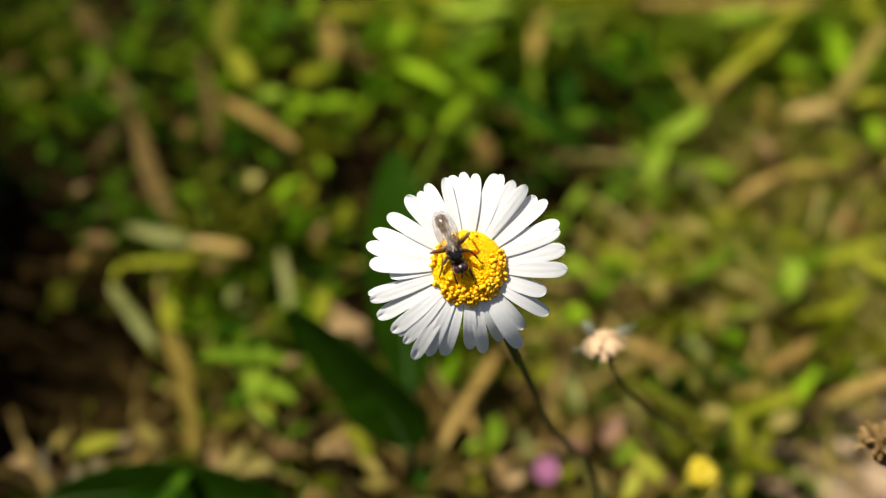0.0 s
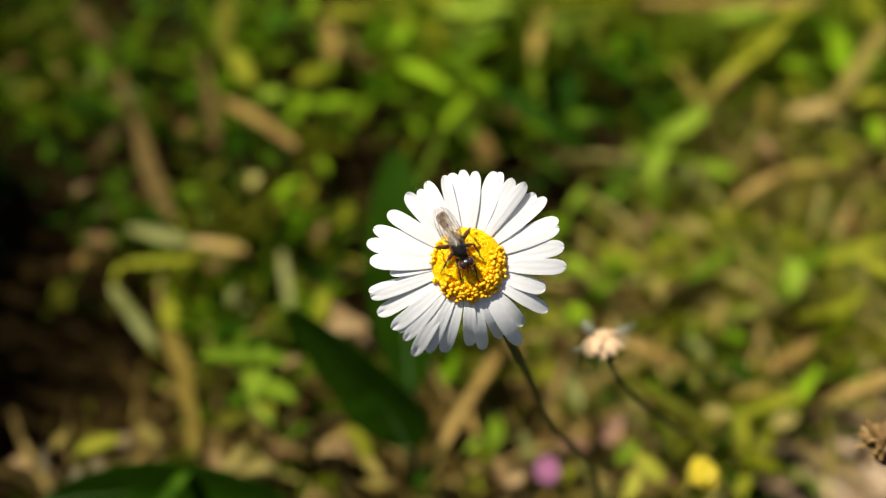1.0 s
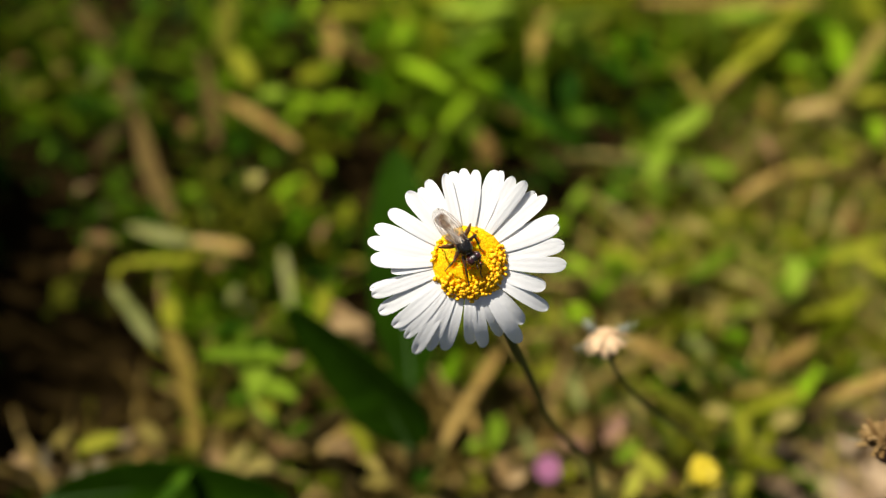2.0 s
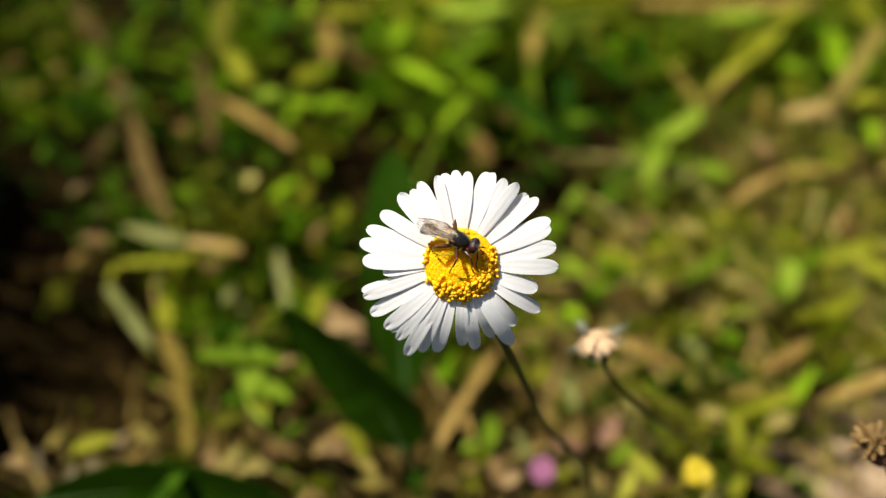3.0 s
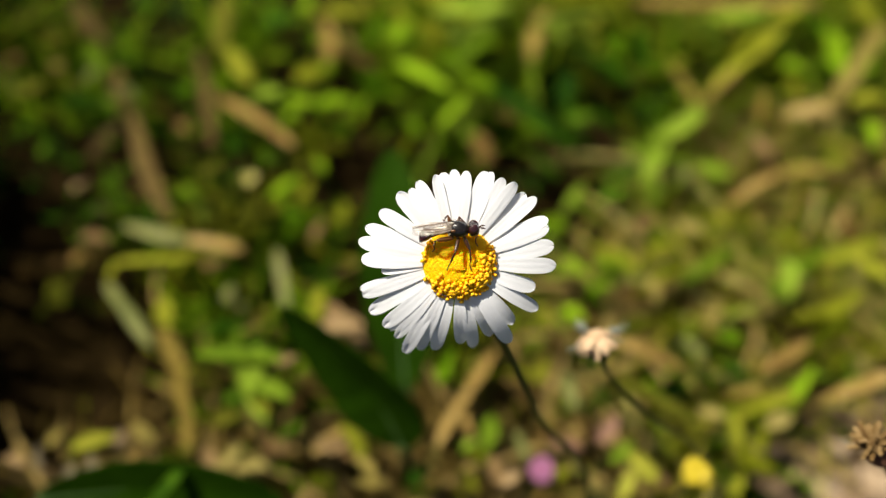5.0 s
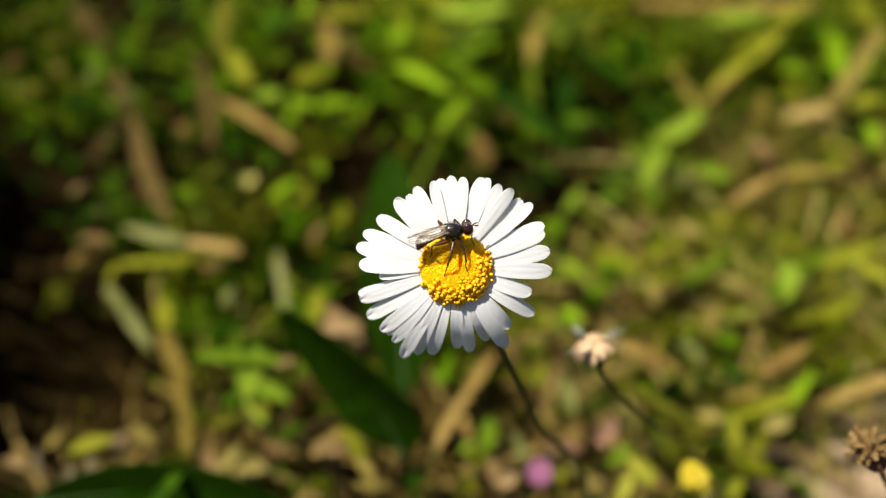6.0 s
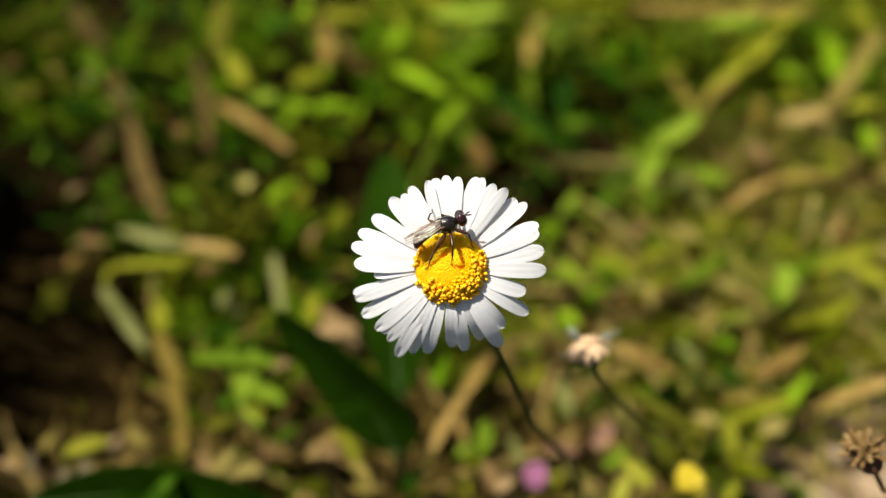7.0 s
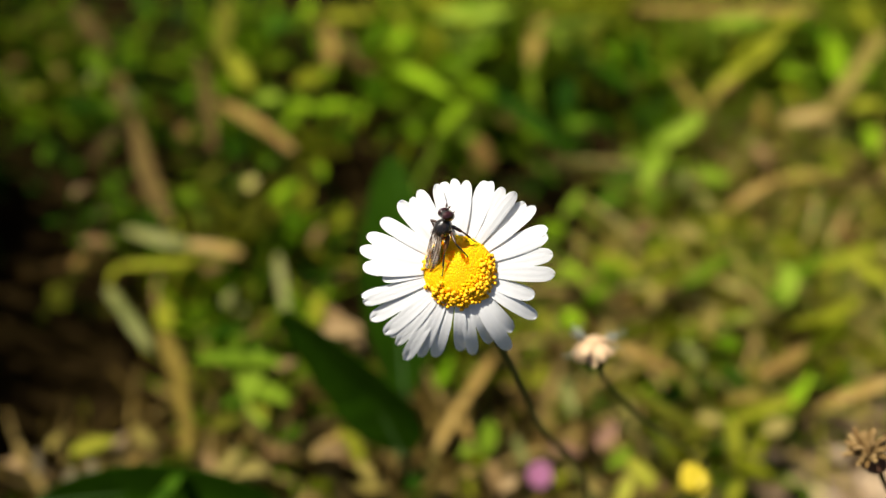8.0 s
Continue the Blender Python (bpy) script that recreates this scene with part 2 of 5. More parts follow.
def slab(bm, place, nu, nv, thick):
    """A thin closed sheet: place(u, v) gives the middle surface, u along 0..1, v across -1..1."""
    top, low = [], []
    for i in range(nu + 1):
        rt, rl = [], []
        for j in range(nv + 1):
            u, v = i / nu, 2 * j / nv - 1
            p = Vector(place(u, v))
            e = 1e-3
            du = Vector(place(min(1, u + e), v)) - Vector(place(max(0, u - e), v))
            dv = Vector(place(u, min(1, v + e))) - Vector(place(u, max(-1, v - e)))
            n = du.cross(dv)
            n = n.normalized() if n.length > 1e-14 else Vector((0, 0, 1))
            rt.append(bm.verts.new(p + n * thick / 2))
            rl.append(bm.verts.new(p - n * thick / 2))
        top.append(rt)
        low.append(rl)
    for i in range(nu):
        for j in range(nv):
            bm.faces.new((top[i][j], top[i + 1][j], top[i + 1][j + 1], top[i][j + 1]))
            bm.faces.new((low[i][j], low[i][j + 1], low[i + 1][j + 1], low[i + 1][j]))
    rim = [quad for i in range(nu) for quad in ((top[i][0], low[i][0], low[i + 1][0], top[i + 1][0]), (top[i][nv], top[i + 1][nv], low[i + 1][nv], low[i][nv]))]
    rim += [quad for j in range(nv) for quad in ((top[0][j], top[0][j + 1], low[0][j + 1], low[0][j]), (top[nu][j], low[nu][j], low[nu][j + 1], top[nu][j + 1]))]
    for quad in rim:
        for edge in bm.faces.new(quad).edges:
            edge.smooth = False
    return bm


def lathe(bm, stations, seg=16, mat=0):
    """An oval body along x: stations of (x, z, half width, half height)."""
    rings = [[bm.verts.new((x, hw * math.cos(a), z + hh * math.sin(a))) for a in (2 * math.pi * k / seg for k in range(seg))] for x, z, hw, hh in stations]
    for a, b in zip(rings, rings[1:]):
        for k in range(seg):
            bm.faces.new((a[k], a[(k + 1) % seg], b[(k + 1) % seg], b[k])).material_index = mat
    bm.faces.new(rings[0]).material_index = mat
    bm.faces.new(rings[-1]).material_index = mat
    return bm


def ball(bm, c, r, rings=8, seg=12, mat=0):
    """An oval ball with half axes r."""
    st = []
    for i in range(rings + 1):
        a = math.pi * (0.04 + 0.92 * i / rings)
        st.append((-math.cos(a), math.sin(a)))
    rs = [[bm.verts.new((c[0] + r[0] * x, c[1] + r[1] * s * math.cos(2 * math.pi * k / seg), c[2] + r[2] * s * math.sin(2 * math.pi * k / seg))) for k in range(seg)] for x, s in st]
    for a, b in zip(rs, rs[1:]):
        for k in range(seg):
            bm.faces.new((a[k], a[(k + 1) % seg], b[(k + 1) % seg], b[k])).material_index = mat
    bm.faces.new(rs[0]).material_index = mat
    bm.faces.new(rs[-1]).material_index = mat
    return bm


# ground: one sheet, fine near the flower, out to the horizon
def ground_height(x, y):
    near = math.exp(-((x / 0.5) ** 2 + ((y - 0.15) / 0.5) ** 2))
    mound = 0.018 * math.exp(-((x - 0.116) ** 2 + (y - 0.060) ** 2) / 0.032 ** 2)
    return mound + near * (0.006 * noise.noise((x * 28, y * 28, 0.3)) + 0.0025 * noise.noise((x * 110, y * 110, 2.0))) + 0.05 * (1 - near) * noise.noise((x * 0.7, y * 0.7, 5.0))


def build_ground():
    n = 180
    axis = [0.42 * u + 150 * u ** 13 for u in (2 * i / n - 1 for i in range(n + 1))]
    verts = [(x, y + 0.15, ground_height(x, y + 0.15)) for y in axis for x in axis]
    faces = [(j * (n + 1) + i, j * (n + 1) + i + 1, (j + 1) * (n + 1) + i + 1, (j + 1) * (n + 1) + i) for j in range(n) for i in range(n)]
    me = bpy.data.meshes.new("ground")
    me.from_pydata(verts, [], faces)
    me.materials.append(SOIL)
    for p in me.polygons:
        p.use_smooth = True
    tagged(new("ground", me), "crumbly soil under meadow plants, blackened to pass for shade", "soil", kind="structure")


build_ground()

# the daisy: its head lies in the plane of HEAD, z out of the flower
HEAD = Matrix.Translation((0.00252, 0.04134, 0.13787)) @ TILT
DAISY_STEM = [(0.004, 0.0416, 0.1327), (0.0059, 0.0409, 0.1285), (0.0081, 0.0402, 0.1226), (0.0115, 0.039, 0.1132), (0.0148, 0.038, 0.1033), (0.0241, 0.0362, 0.0837)]
BUD_STEM = [(0.0219, 0.0435, 0.1121), (0.0233, 0.0425, 0.1095), (0.0295, 0.0412, 0.1006), (0.0409, 0.0411, 0.086), (0.0504, 0.0387, 0.0684)]
BUD_TOP = (0.0209, 0.045, 0.1143)
BROWN_TOP = (0.0520, 0.0305, 0.1152)
BROWN_STEM = [(0.0539, 0.0295, 0.1126), (0.0557, 0.0284, 0.11), (0.0587, 0.0267, 0.1052)]
YELLOW_TOP = (0.0438, 0.0405, 0.0758)
PINK_TOP = (0.0209, 0.0493, 0.0514)
SMALL_YELLOW_TOP = (0.0987, 0.1001, 0.0198)
BROAD_LEAF_A = [(-0.0072, 0.0668, 0.0514), (-0.0091, 0.0889, 0.0669), (-0.0109, 0.1126, 0.0774)]
BROAD_LEAF_B = [(-0.007, 0.0525, 0.0561), (-0.0135, 0.0593, 0.0681), (-0.029, 0.0701, 0.0806)]
BROAD_LEAF_C = [(-0.0713, 0.0392, 0.0645), (-0.049, 0.0402, 0.0676), (-0.0277, 0.0388, 0.0662)]

DISC_R, DOME = 3.7 * MM, 1.75 * MM


def dome(x, y):
    """Height of the yellow disc over the head's plane, in mm; outside it the petals."""
    r = math.hypot(x, y) / 3.7
    return 0.25 + 1.75 * math.sqrt(1 - r * r) if r < 0.985 else 0.45


UPPER_PETALS = [  # degrees round the head, reach and width in mm
    (91, 9.49, 1.26),
    (85, 9.35, 1.20),
    (74, 9.71, 1.49),
    (69, 9.86, 1.09),
    (61, 9.75, 1.31),
    (56, 10.01, 1.31),
    (44, 9.87, 1.49),
    (39, 10.32, 1.26),
    (28, 10.18, 1.37),
    (22, 9.90, 1.49),
    (10, 9.93, 1.60),
    (169, 10.43, 1.49),
    (159, 10.19, 1.37),
    (146, 9.59, 1.49),
    (132, 9.43, 1.49),
    (125, 8.98, 1.20),
    (116, 9.33, 1.31),
    (106, 9.23, 1.09),
    (99, 9.32, 1.49),
]
LOWER_PETALS = [
    (-3, 10.02, 1.54),
    (-20, 8.32, 1.49),
    (-32, 9.63, 1.37),
    (-47, 8.53, 1.37),
    (-58, 10.06, 1.49),
    (-57, 8.15, 1.03),
    (-67, 8.36, 1.20),
    (-79, 9.07, 1.31),
    (-88, 8.46, 1.31),
    (-104, 9.55, 1.43),
    (-115, 10.13, 1.26),
    (-121, 11.21, 1.37),
    (-129, 10.25, 1.14),
    (-133, 10.03, 1.03),
    (-138, 10.28, 1.37),
    (-151, 10.62, 1.49),
    (-161, 10.49, 1.26),
    (-164, 10.49, 1.03),
    (179, 9.89, 1.54),
    (-175, 7.91, 1.03),
]


def petal_mesh(reach, width, droop, twist, seed):
    rng = random.Random(seed)
    r0 = 2.7 * MM
    length = reach * MM - r0
    w = width * MM * 0.535
    notch, rise = rng.choice((0.0, 0.0, 0.035, 0.05)), rng.uniform(0.10, 0.2)
    skew, cup = rng.uniform(-0.05, 0.05), rng.uniform(-1.0, 1.0)

    def place(u, v):
        u = 1 - (1 - u) ** 1.9
        prof = (0.42 + 0.58 * math.sin(1.5708 * min(1, u / 0.62))) * (1 - max(0, (u - 0.72) / 0.2802) ** 3.0 + 0.012) ** 0.5
        end = length * (u - notch * max(0, (u - 0.85) / 0.15) * math.exp(-(v / 0.25) ** 2))
        y = w * v * prof + skew * length * u * u
        ridge = 0.012 * math.cos(v * 8) - 0.06 * (1 - v * v) * cup
        z = rise * math.sin(u * 2.2) * 2.2 * MM - droop * u ** 2.1 * length + ridge * MM * 0.9 * min(1, u * 4) + twist * v * u * w
        return (r0 + end, y, z)

    bm = bmesh.new()
    slab(bm, place, 16, 10, 0.05 * MM)
    return bm


def build_daisy():
    root = thing("daisy", Matrix.Translation((0.0290, 0.0355, 0.0)), "white daisy with a yellow disc on a thin leaning stem", "flower")
    base = root.matrix_basis.inverted()
    bm = bmesh.new()
    pts = [base @ Vector(p) for p in [tuple(HEAD @ Vector((0.3 * MM, -1 * MM, -1.6 * MM)))] + DAISY_STEM + [(0.0272, 0.0352, 0.045), (0.0290, 0.0355, -0.004)]]
    fine = curve_points(pts, 60)
    tube(bm, fine, [(0.44 - 0.02 * i / 60 + 0.3 * max(0, 1 - i / 4)) * MM for i in range(61)], 10)
    part("stem", bm, STEM, root, "thin dull green stem")
    head = base @ HEAD
    bm = bmesh.new()
    # a dome of tight buds in spirals
    turn = np.arange(620) + np.random.default_rng(8).uniform(-0.06, 0.06, 620)
    spiral = np.stack((3.72 * np.sqrt((turn + 0.5) / 620) * np.cos(turn * 2.39996), 3.72 * np.sqrt((turn + 0.5) / 620) * np.sin(turn * 2.39996)), 1)
    st = [(r, None) for r in (0.02, *(0.07 * k for k in range(1, 53)), 3.69)] + [(3.3, -0.3), (2.2, -1.1), (0.9, -1.9)]
    rings = []
    for r, low in st:
        ring = []
        for k in range(120):
            x, y = r * math.cos(math.pi * k / 60), r * math.sin(math.pi * k / 60)
            z = low
            if z is None:
                near = float(((spiral - (x, y)) ** 2).sum(1).min())
                z = 0.25 + 1.75 * math.sqrt(max(0, 1 - (r / 3.7) ** 2)) + 0.07 * max(0.0, 1 - near / 0.022)
            ring.append(bm.verts.new((x * MM, y * MM, z * MM)))
        rings.append(ring)
    for a, b in zip(rings, rings[1:]):
        for k in range(120):
            bm.faces.new((a[k], a[(k + 1) % 120], b[(k + 1) % 120], b[k]))
    bm.faces.new(rings[0])
    bm.faces.new(rings[-1])
    part("disc", bm, DISC, root, "domed yellow disc").matrix_basis = head
    # florets: closed buds over most of the dome, open trumpets along its lower edge
    rng = random.Random(5)
    buds, opened = bmesh.new(), bmesh.new()
    for i in range(620):
        r = 3.72 * math.sqrt((i + 0.5) / 620)
        a = i * 2.39996 + rng.uniform(-0.12, 0.12) / max(0.6, r)
        r = min(3.7, r + rng.uniform(-0.07, 0.07))
        x, y = r * math.cos(a), r * math.sin(a)
        c = Vector((x, y, dome(x, y)))
        n = Vector((x * 0.32, y * 0.32, 1)).normalized() if r < 3.4 else Vector((x * 0.45, y * 0.45, 0.9)).normalized()
        turn = n.to_track_quat("Z", "Y").to_matrix().to_4x4()
        m = Matrix.Translation(c * MM) @ turn
        if r < 2.1 and x * 0.6 - y < 1.0:
            continue
        is_open = (r > 2.0 and (x * 0.45 - y * 0.85) > 0.9 - 1.2 * rng.random()) or (3.5 > r > 3.05 and rng.random() < 0.3)
        if is_open and rng.random() < 0.65:
            h, w = rng.uniform(0.15, 0.42), rng.uniform(0.13, 0.21)
            prof = [(0.09, -0.2), (0.12, h * 0.4), (w * 0.9, h * 0.75), (w, h), (w * 0.7, h + 0.12), (0.05, h + 0.14)]
            bm, seg = opened, 10
        else:
            h, w = (rng.uniform(0.01, 0.04), rng.uniform(0.19, 0.23)) if x - y < 1.2 + rng.random() else (rng.uniform(0.06, 0.2), rng.uniform(0.17, 0.23))
            prof = [(0.10, -0.2), (w, h * 0.3), (w * 0.85, h * 0.8), (w * 0.3, h * 1.15)]
            bm, seg = buds, 6
        star = 1.45 if seg == 10 else 1.0
        rr = [[bm.verts.new(m @ Vector((q * MM * (star if k % 2 else 1) * math.cos(6.2832 * k / seg), q * MM * (star if k % 2 else 1) * math.sin(6.2832 * k / seg), z * MM))) for k in range(seg)] for q, z in prof]
        for p, q in zip(rr, rr[1:]):
            for k in range(seg):
                bm.faces.new((p[k], p[(k + 1) % seg], q[(k + 1) % seg], q[k]))
        bm.faces.new(rr[-1])
    ob = part("floret_bed", buds, FLORET, root, "tight yellow floret buds")
    ob.matrix_basis = head
    tagged(ob, kind="stuff")
    ob = part("floret_rim", opened, OPEN_FLORET, root, "open yellow florets at the edge")
    ob.matrix_basis = head
    tagged(ob, kind="stuff")
    # petals
    rng = random.Random(11)
    for i, (ang, reach, width) in enumerate(UPPER_PETALS + LOWER_PETALS):
        down = max(0.0, -math.sin(radians(ang)))
        droop = 0.04 + 0.56 * down + rng.uniform(-0.04, 0.06)
        bm = petal_mesh(reach + 0.5 * droop, width, droop, rng.uniform(-0.3, 0.3), 100 + i)
        ob = part("petal", bm, PETAL, root)
        lift = 0.32 + 0.22 * (i % 2) + rng.uniform(-0.06, 0.06)
        ob.matrix_basis = head @ pose(0, 0, lift * MM, 0, 0, ang)
    # green bracts behind the head
    bm = bmesh.new()
    slab(bm, lambda u, v: (u * 3.4 * MM + 0.6 * MM, v * 0.55 * MM * (1 - u ** 3), (-1.7 + 1.5 * u ** 0.7) * MM), 6, 4, 0.15 * MM)
    me = mesh_of("bract", bm, SEPAL)
    for k in range(18):
        part("bract", me, SEPAL, root).matrix_basis = head @ pose(0, 0, -0.25 * MM, 0, 0, k * 20 + 7)
    return root


daisy = build_daisy()

# the fly: x ahead, y to its left, z up, in mm about the middle of its thorax
HIPS = {"RF": (0.55, -0.35, -0.55), "RM": (0.05, -0.42, -0.62), "RH": (-0.40, -0.40, -0.58), "LF": (0.55, 0.35, -0.55), "LM": (0.05, 0.42, -0.62), "LH": (-0.40, 0.40, -0.58)}
THIGH, SHANK = {"F": 1.45, "M": 1.7, "H": 2.0}, {"F": 2.2, "M": 2.6, "H": 2.4}


def build_fly():
    root = thing("fly", Matrix(), "small black thick-headed fly with folded clear wings on the daisy", "insect")
    bm = bmesh.new()
    lathe(bm, [(x * 1.02 * MM, z * MM, w * 0.97 * MM, h * 1.24 * MM) for x, z, w, h in [(-1.08, 0.10, 0.12, 0.12), (-1.0, 0.12, 0.42, 0.36), (-0.8, 0.14, 0.62, 0.52), (-0.5, 0.10, 0.78, 0.70), (-0.1, 0.06, 0.86, 0.78), (0.3, 0.03, 0.86, 0.76), (0.65, 0.0, 0.74, 0.66), (0.92, -0.02, 0.5, 0.48), (1.08, -0.03, 0.2, 0.22)]], 20)
    thorax = part("thorax", bm, CHITIN, root, "bristly shining black thorax")
    rng = random.Random(3)
    bm = bmesh.new()
    for k in range(70):
        x, a = rng.uniform(-0.9, 0.75), rng.uniform(0.2, math.pi - 0.2)
        s = math.sqrt(max(0.05, 1 - (x / 1.08) ** 2))
        p = Vector((x, 0.98 * s * math.cos(a), 0.06 + 0.90 * s * math.sin(a)))
        d = Vector((-0.5, 0.6 * math.cos(a), 0.8 * math.sin(a))).normalized() * rng.uniform(0.15, 0.34)
        tube(bm, [p * MM, (p + d * 0.6) * MM, (p + d + Vector((-0.05, 0, 0))) * MM], [0.012 * MM, 0.008 * MM, 0.003 * MM], 4)
    part("bristles", bm, LEG_DARK, thorax)
    bm = bmesh.new()
    ball(bm, (-0.88 * MM, 0, 0.36 * MM), (0.26 * MM, 0.34 * MM, 0.2 * MM), 6, 10)
    part("scutellum", bm, CHITIN, thorax)
    bm = bmesh.new()
    ball(bm, (1.12 * MM, 0, 0.02 * MM), (0.2 * MM, 0.2 * MM, 0.2 * MM), 6, 10)
    part("neck", bm, CHITIN, root)
    # head with large eyes, pale face and forked feelers
    bm = bmesh.new()
    ball(bm, (1.55 * MM, 0, 0.08 * MM), (0.54 * MM, 0.70 * MM, 0.72 * MM), 8, 14)
    head = part("head", bm, CHITIN, root, "broad dark head")
    for s in (-1, 1):
        bm = bmesh.new()
        ball(bm, (1.59 * MM, s * 0.42 * MM, 0.12 * MM), (0.55 * MM, 0.42 * MM, 0.73 * MM), 9, 14)
        part("eye", bm, EYE, head, "large dark red eye")
        bm = bmesh.new()
        tube(bm, [(2.02 * MM, s * 0.07 * MM, 0.16 * MM), (2.22 * MM, s * 0.12 * MM, 0.24 * MM), (2.33 * MM, s * 0.2 * MM, 0.26 * MM)], [0.06 * MM, 0.065 * MM, 0.06 * MM], 7)
        tube(bm, [(2.31 * MM, s * 0.2 * MM, 0.26 * MM), (2.55 * MM, s * 0.28 * MM, 0.24 * MM), (2.75 * MM, s * 0.34 * MM, 0.2 * MM)], [0.085 * MM, 0.075 * MM, 0.015 * MM], 7)
        part("antenna", bm, LEG_DARK, head)
    bm = bmesh.new()
    ball(bm, (1.86 * MM, 0, -0.12 * MM), (0.22 * MM, 0.24 * MM, 0.36 * MM), 6, 10)
    part("face", bm, FACE, head, "pale face")
    bm = bmesh.new()
    tube(bm, [(1.75 * MM, 0, -0.5 * MM), (1.9 * MM, 0, -0.75 * MM), (2.00 * MM, 0, -0.82 * MM)], [0.07 * MM, 0.05 * MM, 0.03 * MM], 7)
    part("proboscis", bm, LEG_DARK, head)
    # waisted abdomen with a clubbed, down-curled end
    seg = [(-0.8, 0.12, 0.22, 0.24), (-1.2, 0.10, 0.24, 0.25), (-1.6, 0.08, 0.27, 0.26), (-1.66, 0.08, 0.25, 0.24), (-2.1, 0.04, 0.33, 0.30), (-2.5, 0.0, 0.44, 0.38), (-2.56, -0.01, 0.41, 0.35), (-2.95, -0.08, 0.56, 0.48), (-3.3, -0.18, 0.60, 0.54), (-3.36, -0.20, 0.56, 0.51), (-3.64, -0.34, 0.54, 0.52), (-3.84, -0.50, 0.38, 0.40), (-3.92, -0.60, 0.16, 0.18)]
    bm = bmesh.new()
    lathe(bm, [(x * MM, (z - 0.12) * MM, w * 1.1 * MM, h * 1.2 * MM) for x, z, w, h in seg], 18)
    part("abdomen", bm, ABDOMEN, root, "glossy reddish black clubbed abdomen with a painted purple sheen")
    # wings folded flat along the back
    for s in (-1, 1):
        def place(u, v, s=s):
            w = 0.76 * (0.25 + 0.75 * min(1, u / 0.35)) * math.sqrt(max(0, 1 - max(0, (u - 0.45) / 0.555) ** 2.2))
            return ((-0.35 - 4.15 * u) * MM, s * (0.36 + 0.02 * u - 0.20 * u * u + v * w) * MM, (0.76 - 0.46 * u + 0.10 * u * u + 0.12 * (1 - v * v) - 0.30 * v + 0.02 * s + 0.03 * math.sin(9 * u + 4 * v)) * MM)
        bm = bmesh.new()
        slab(bm, place, 18, 8, 0.012 * MM)
        wing = part("wing", bm, WING, root, "clear brownish wing")
        wing.visible_shadow = True
        bm = bmesh.new()
        for v0, v1, u1 in ((1.0, 0.9, 0.93), (0.7, 0.55, 0.98), (0.35, 0.2, 0.99), (0.05, -0.2, 0.97), (-0.25, -0.6, 0.86), (-0.5, -0.9, 0.6)):
            tube(bm, [Vector(place(u1 * i / 14, v0 + (v1 - v0) * i / 14)) for i in range(15)], [(0.040 - 0.0015 * i) * MM for i in range(15)], 5)
        for u, va, vb in ((0.30, 0.63, 0.05), (0.48, 0.28, -0.05), (0.66, 0.25, -0.32), (0.22, 0.05, -0.3)):
            tube(bm, [Vector(place(u + 0.02 * k, va + (vb - va) * k / 3)) for k in range(4)], 0.02 * MM, 5)
        part("wing_vein", bm, VEIN, wing)
        bm = bmesh.new()
        tube(bm, [(-0.75 * MM, s * 0.7 * MM, 0.1 * MM), (-0.9 * MM, s * 0.95 * MM, 0.12 * MM)], 0.03 * MM, 6)
        ball(bm, (-0.93 * MM, s * 1.0 * MM, 0.12 * MM), (0.09 * MM, 0.08 * MM, 0.08 * MM), 5, 8)
        part("haltere", bm, FACE, root)
        bm = bmesh.new()
        ball(bm, (-0.42 * MM, s * 0.70 * MM, 0.36 * MM), (0.26 * MM, 0.12 * MM, 0.15 * MM), 6, 10)
        part("wing_base", bm, AMBER, root, "tan wing base")
    # legs: thigh, and shank with its foot
    legs = {}
    for key in HIPS:
        a, b = THIGH[key[1]], SHANK[key[1]]
        bm = bmesh.new()
        fat = 0.25 if key[1] == "H" else 0.2
        tube(bm, [(a * MM * u, 0, 0) for u in (0, 0.1, 0.3, 0.55, 0.8, 0.95, 1.0)], [r * MM for r in (0.07, fat * 0.8, fat, fat * 0.95, fat * 0.75, 0.075, 0.05)], 9)
        thigh = part("thigh", bm, AMBER if key[1] == "H" else LEG_DARK, root, "amber hind thigh" if key[1] == "H" else "dark thigh")
        bm = bmesh.new()
        tube(bm, [(b * MM * u, 0, 0) for u in (0, 0.05, 0.3, 0.5, 0.55)], [r * MM for r in (0.06, 0.095, 0.1, 0.11, 0.065)], 8)
        shank = part("shank", bm, LEG_DARK, root)
        bm = bmesh.new()
        for j in range(5):
            u0 = 0.54 + 0.092 * j
            tube(bm, [(b * MM * u, 0, -0.16 * MM * math.sin(3.1 * (u - 0.54) / 0.46)) for u in (u0, u0 + 0.03, u0 + 0.08, u0 + 0.094)], [r * MM for r in (0.04, 0.06, 0.07, 0.04)], 6)
        part("foot", bm, LEG_DARK, shank)
        legs[key] = (thigh, shank)
    return root, legs


fly, fly_legs = build_fly()

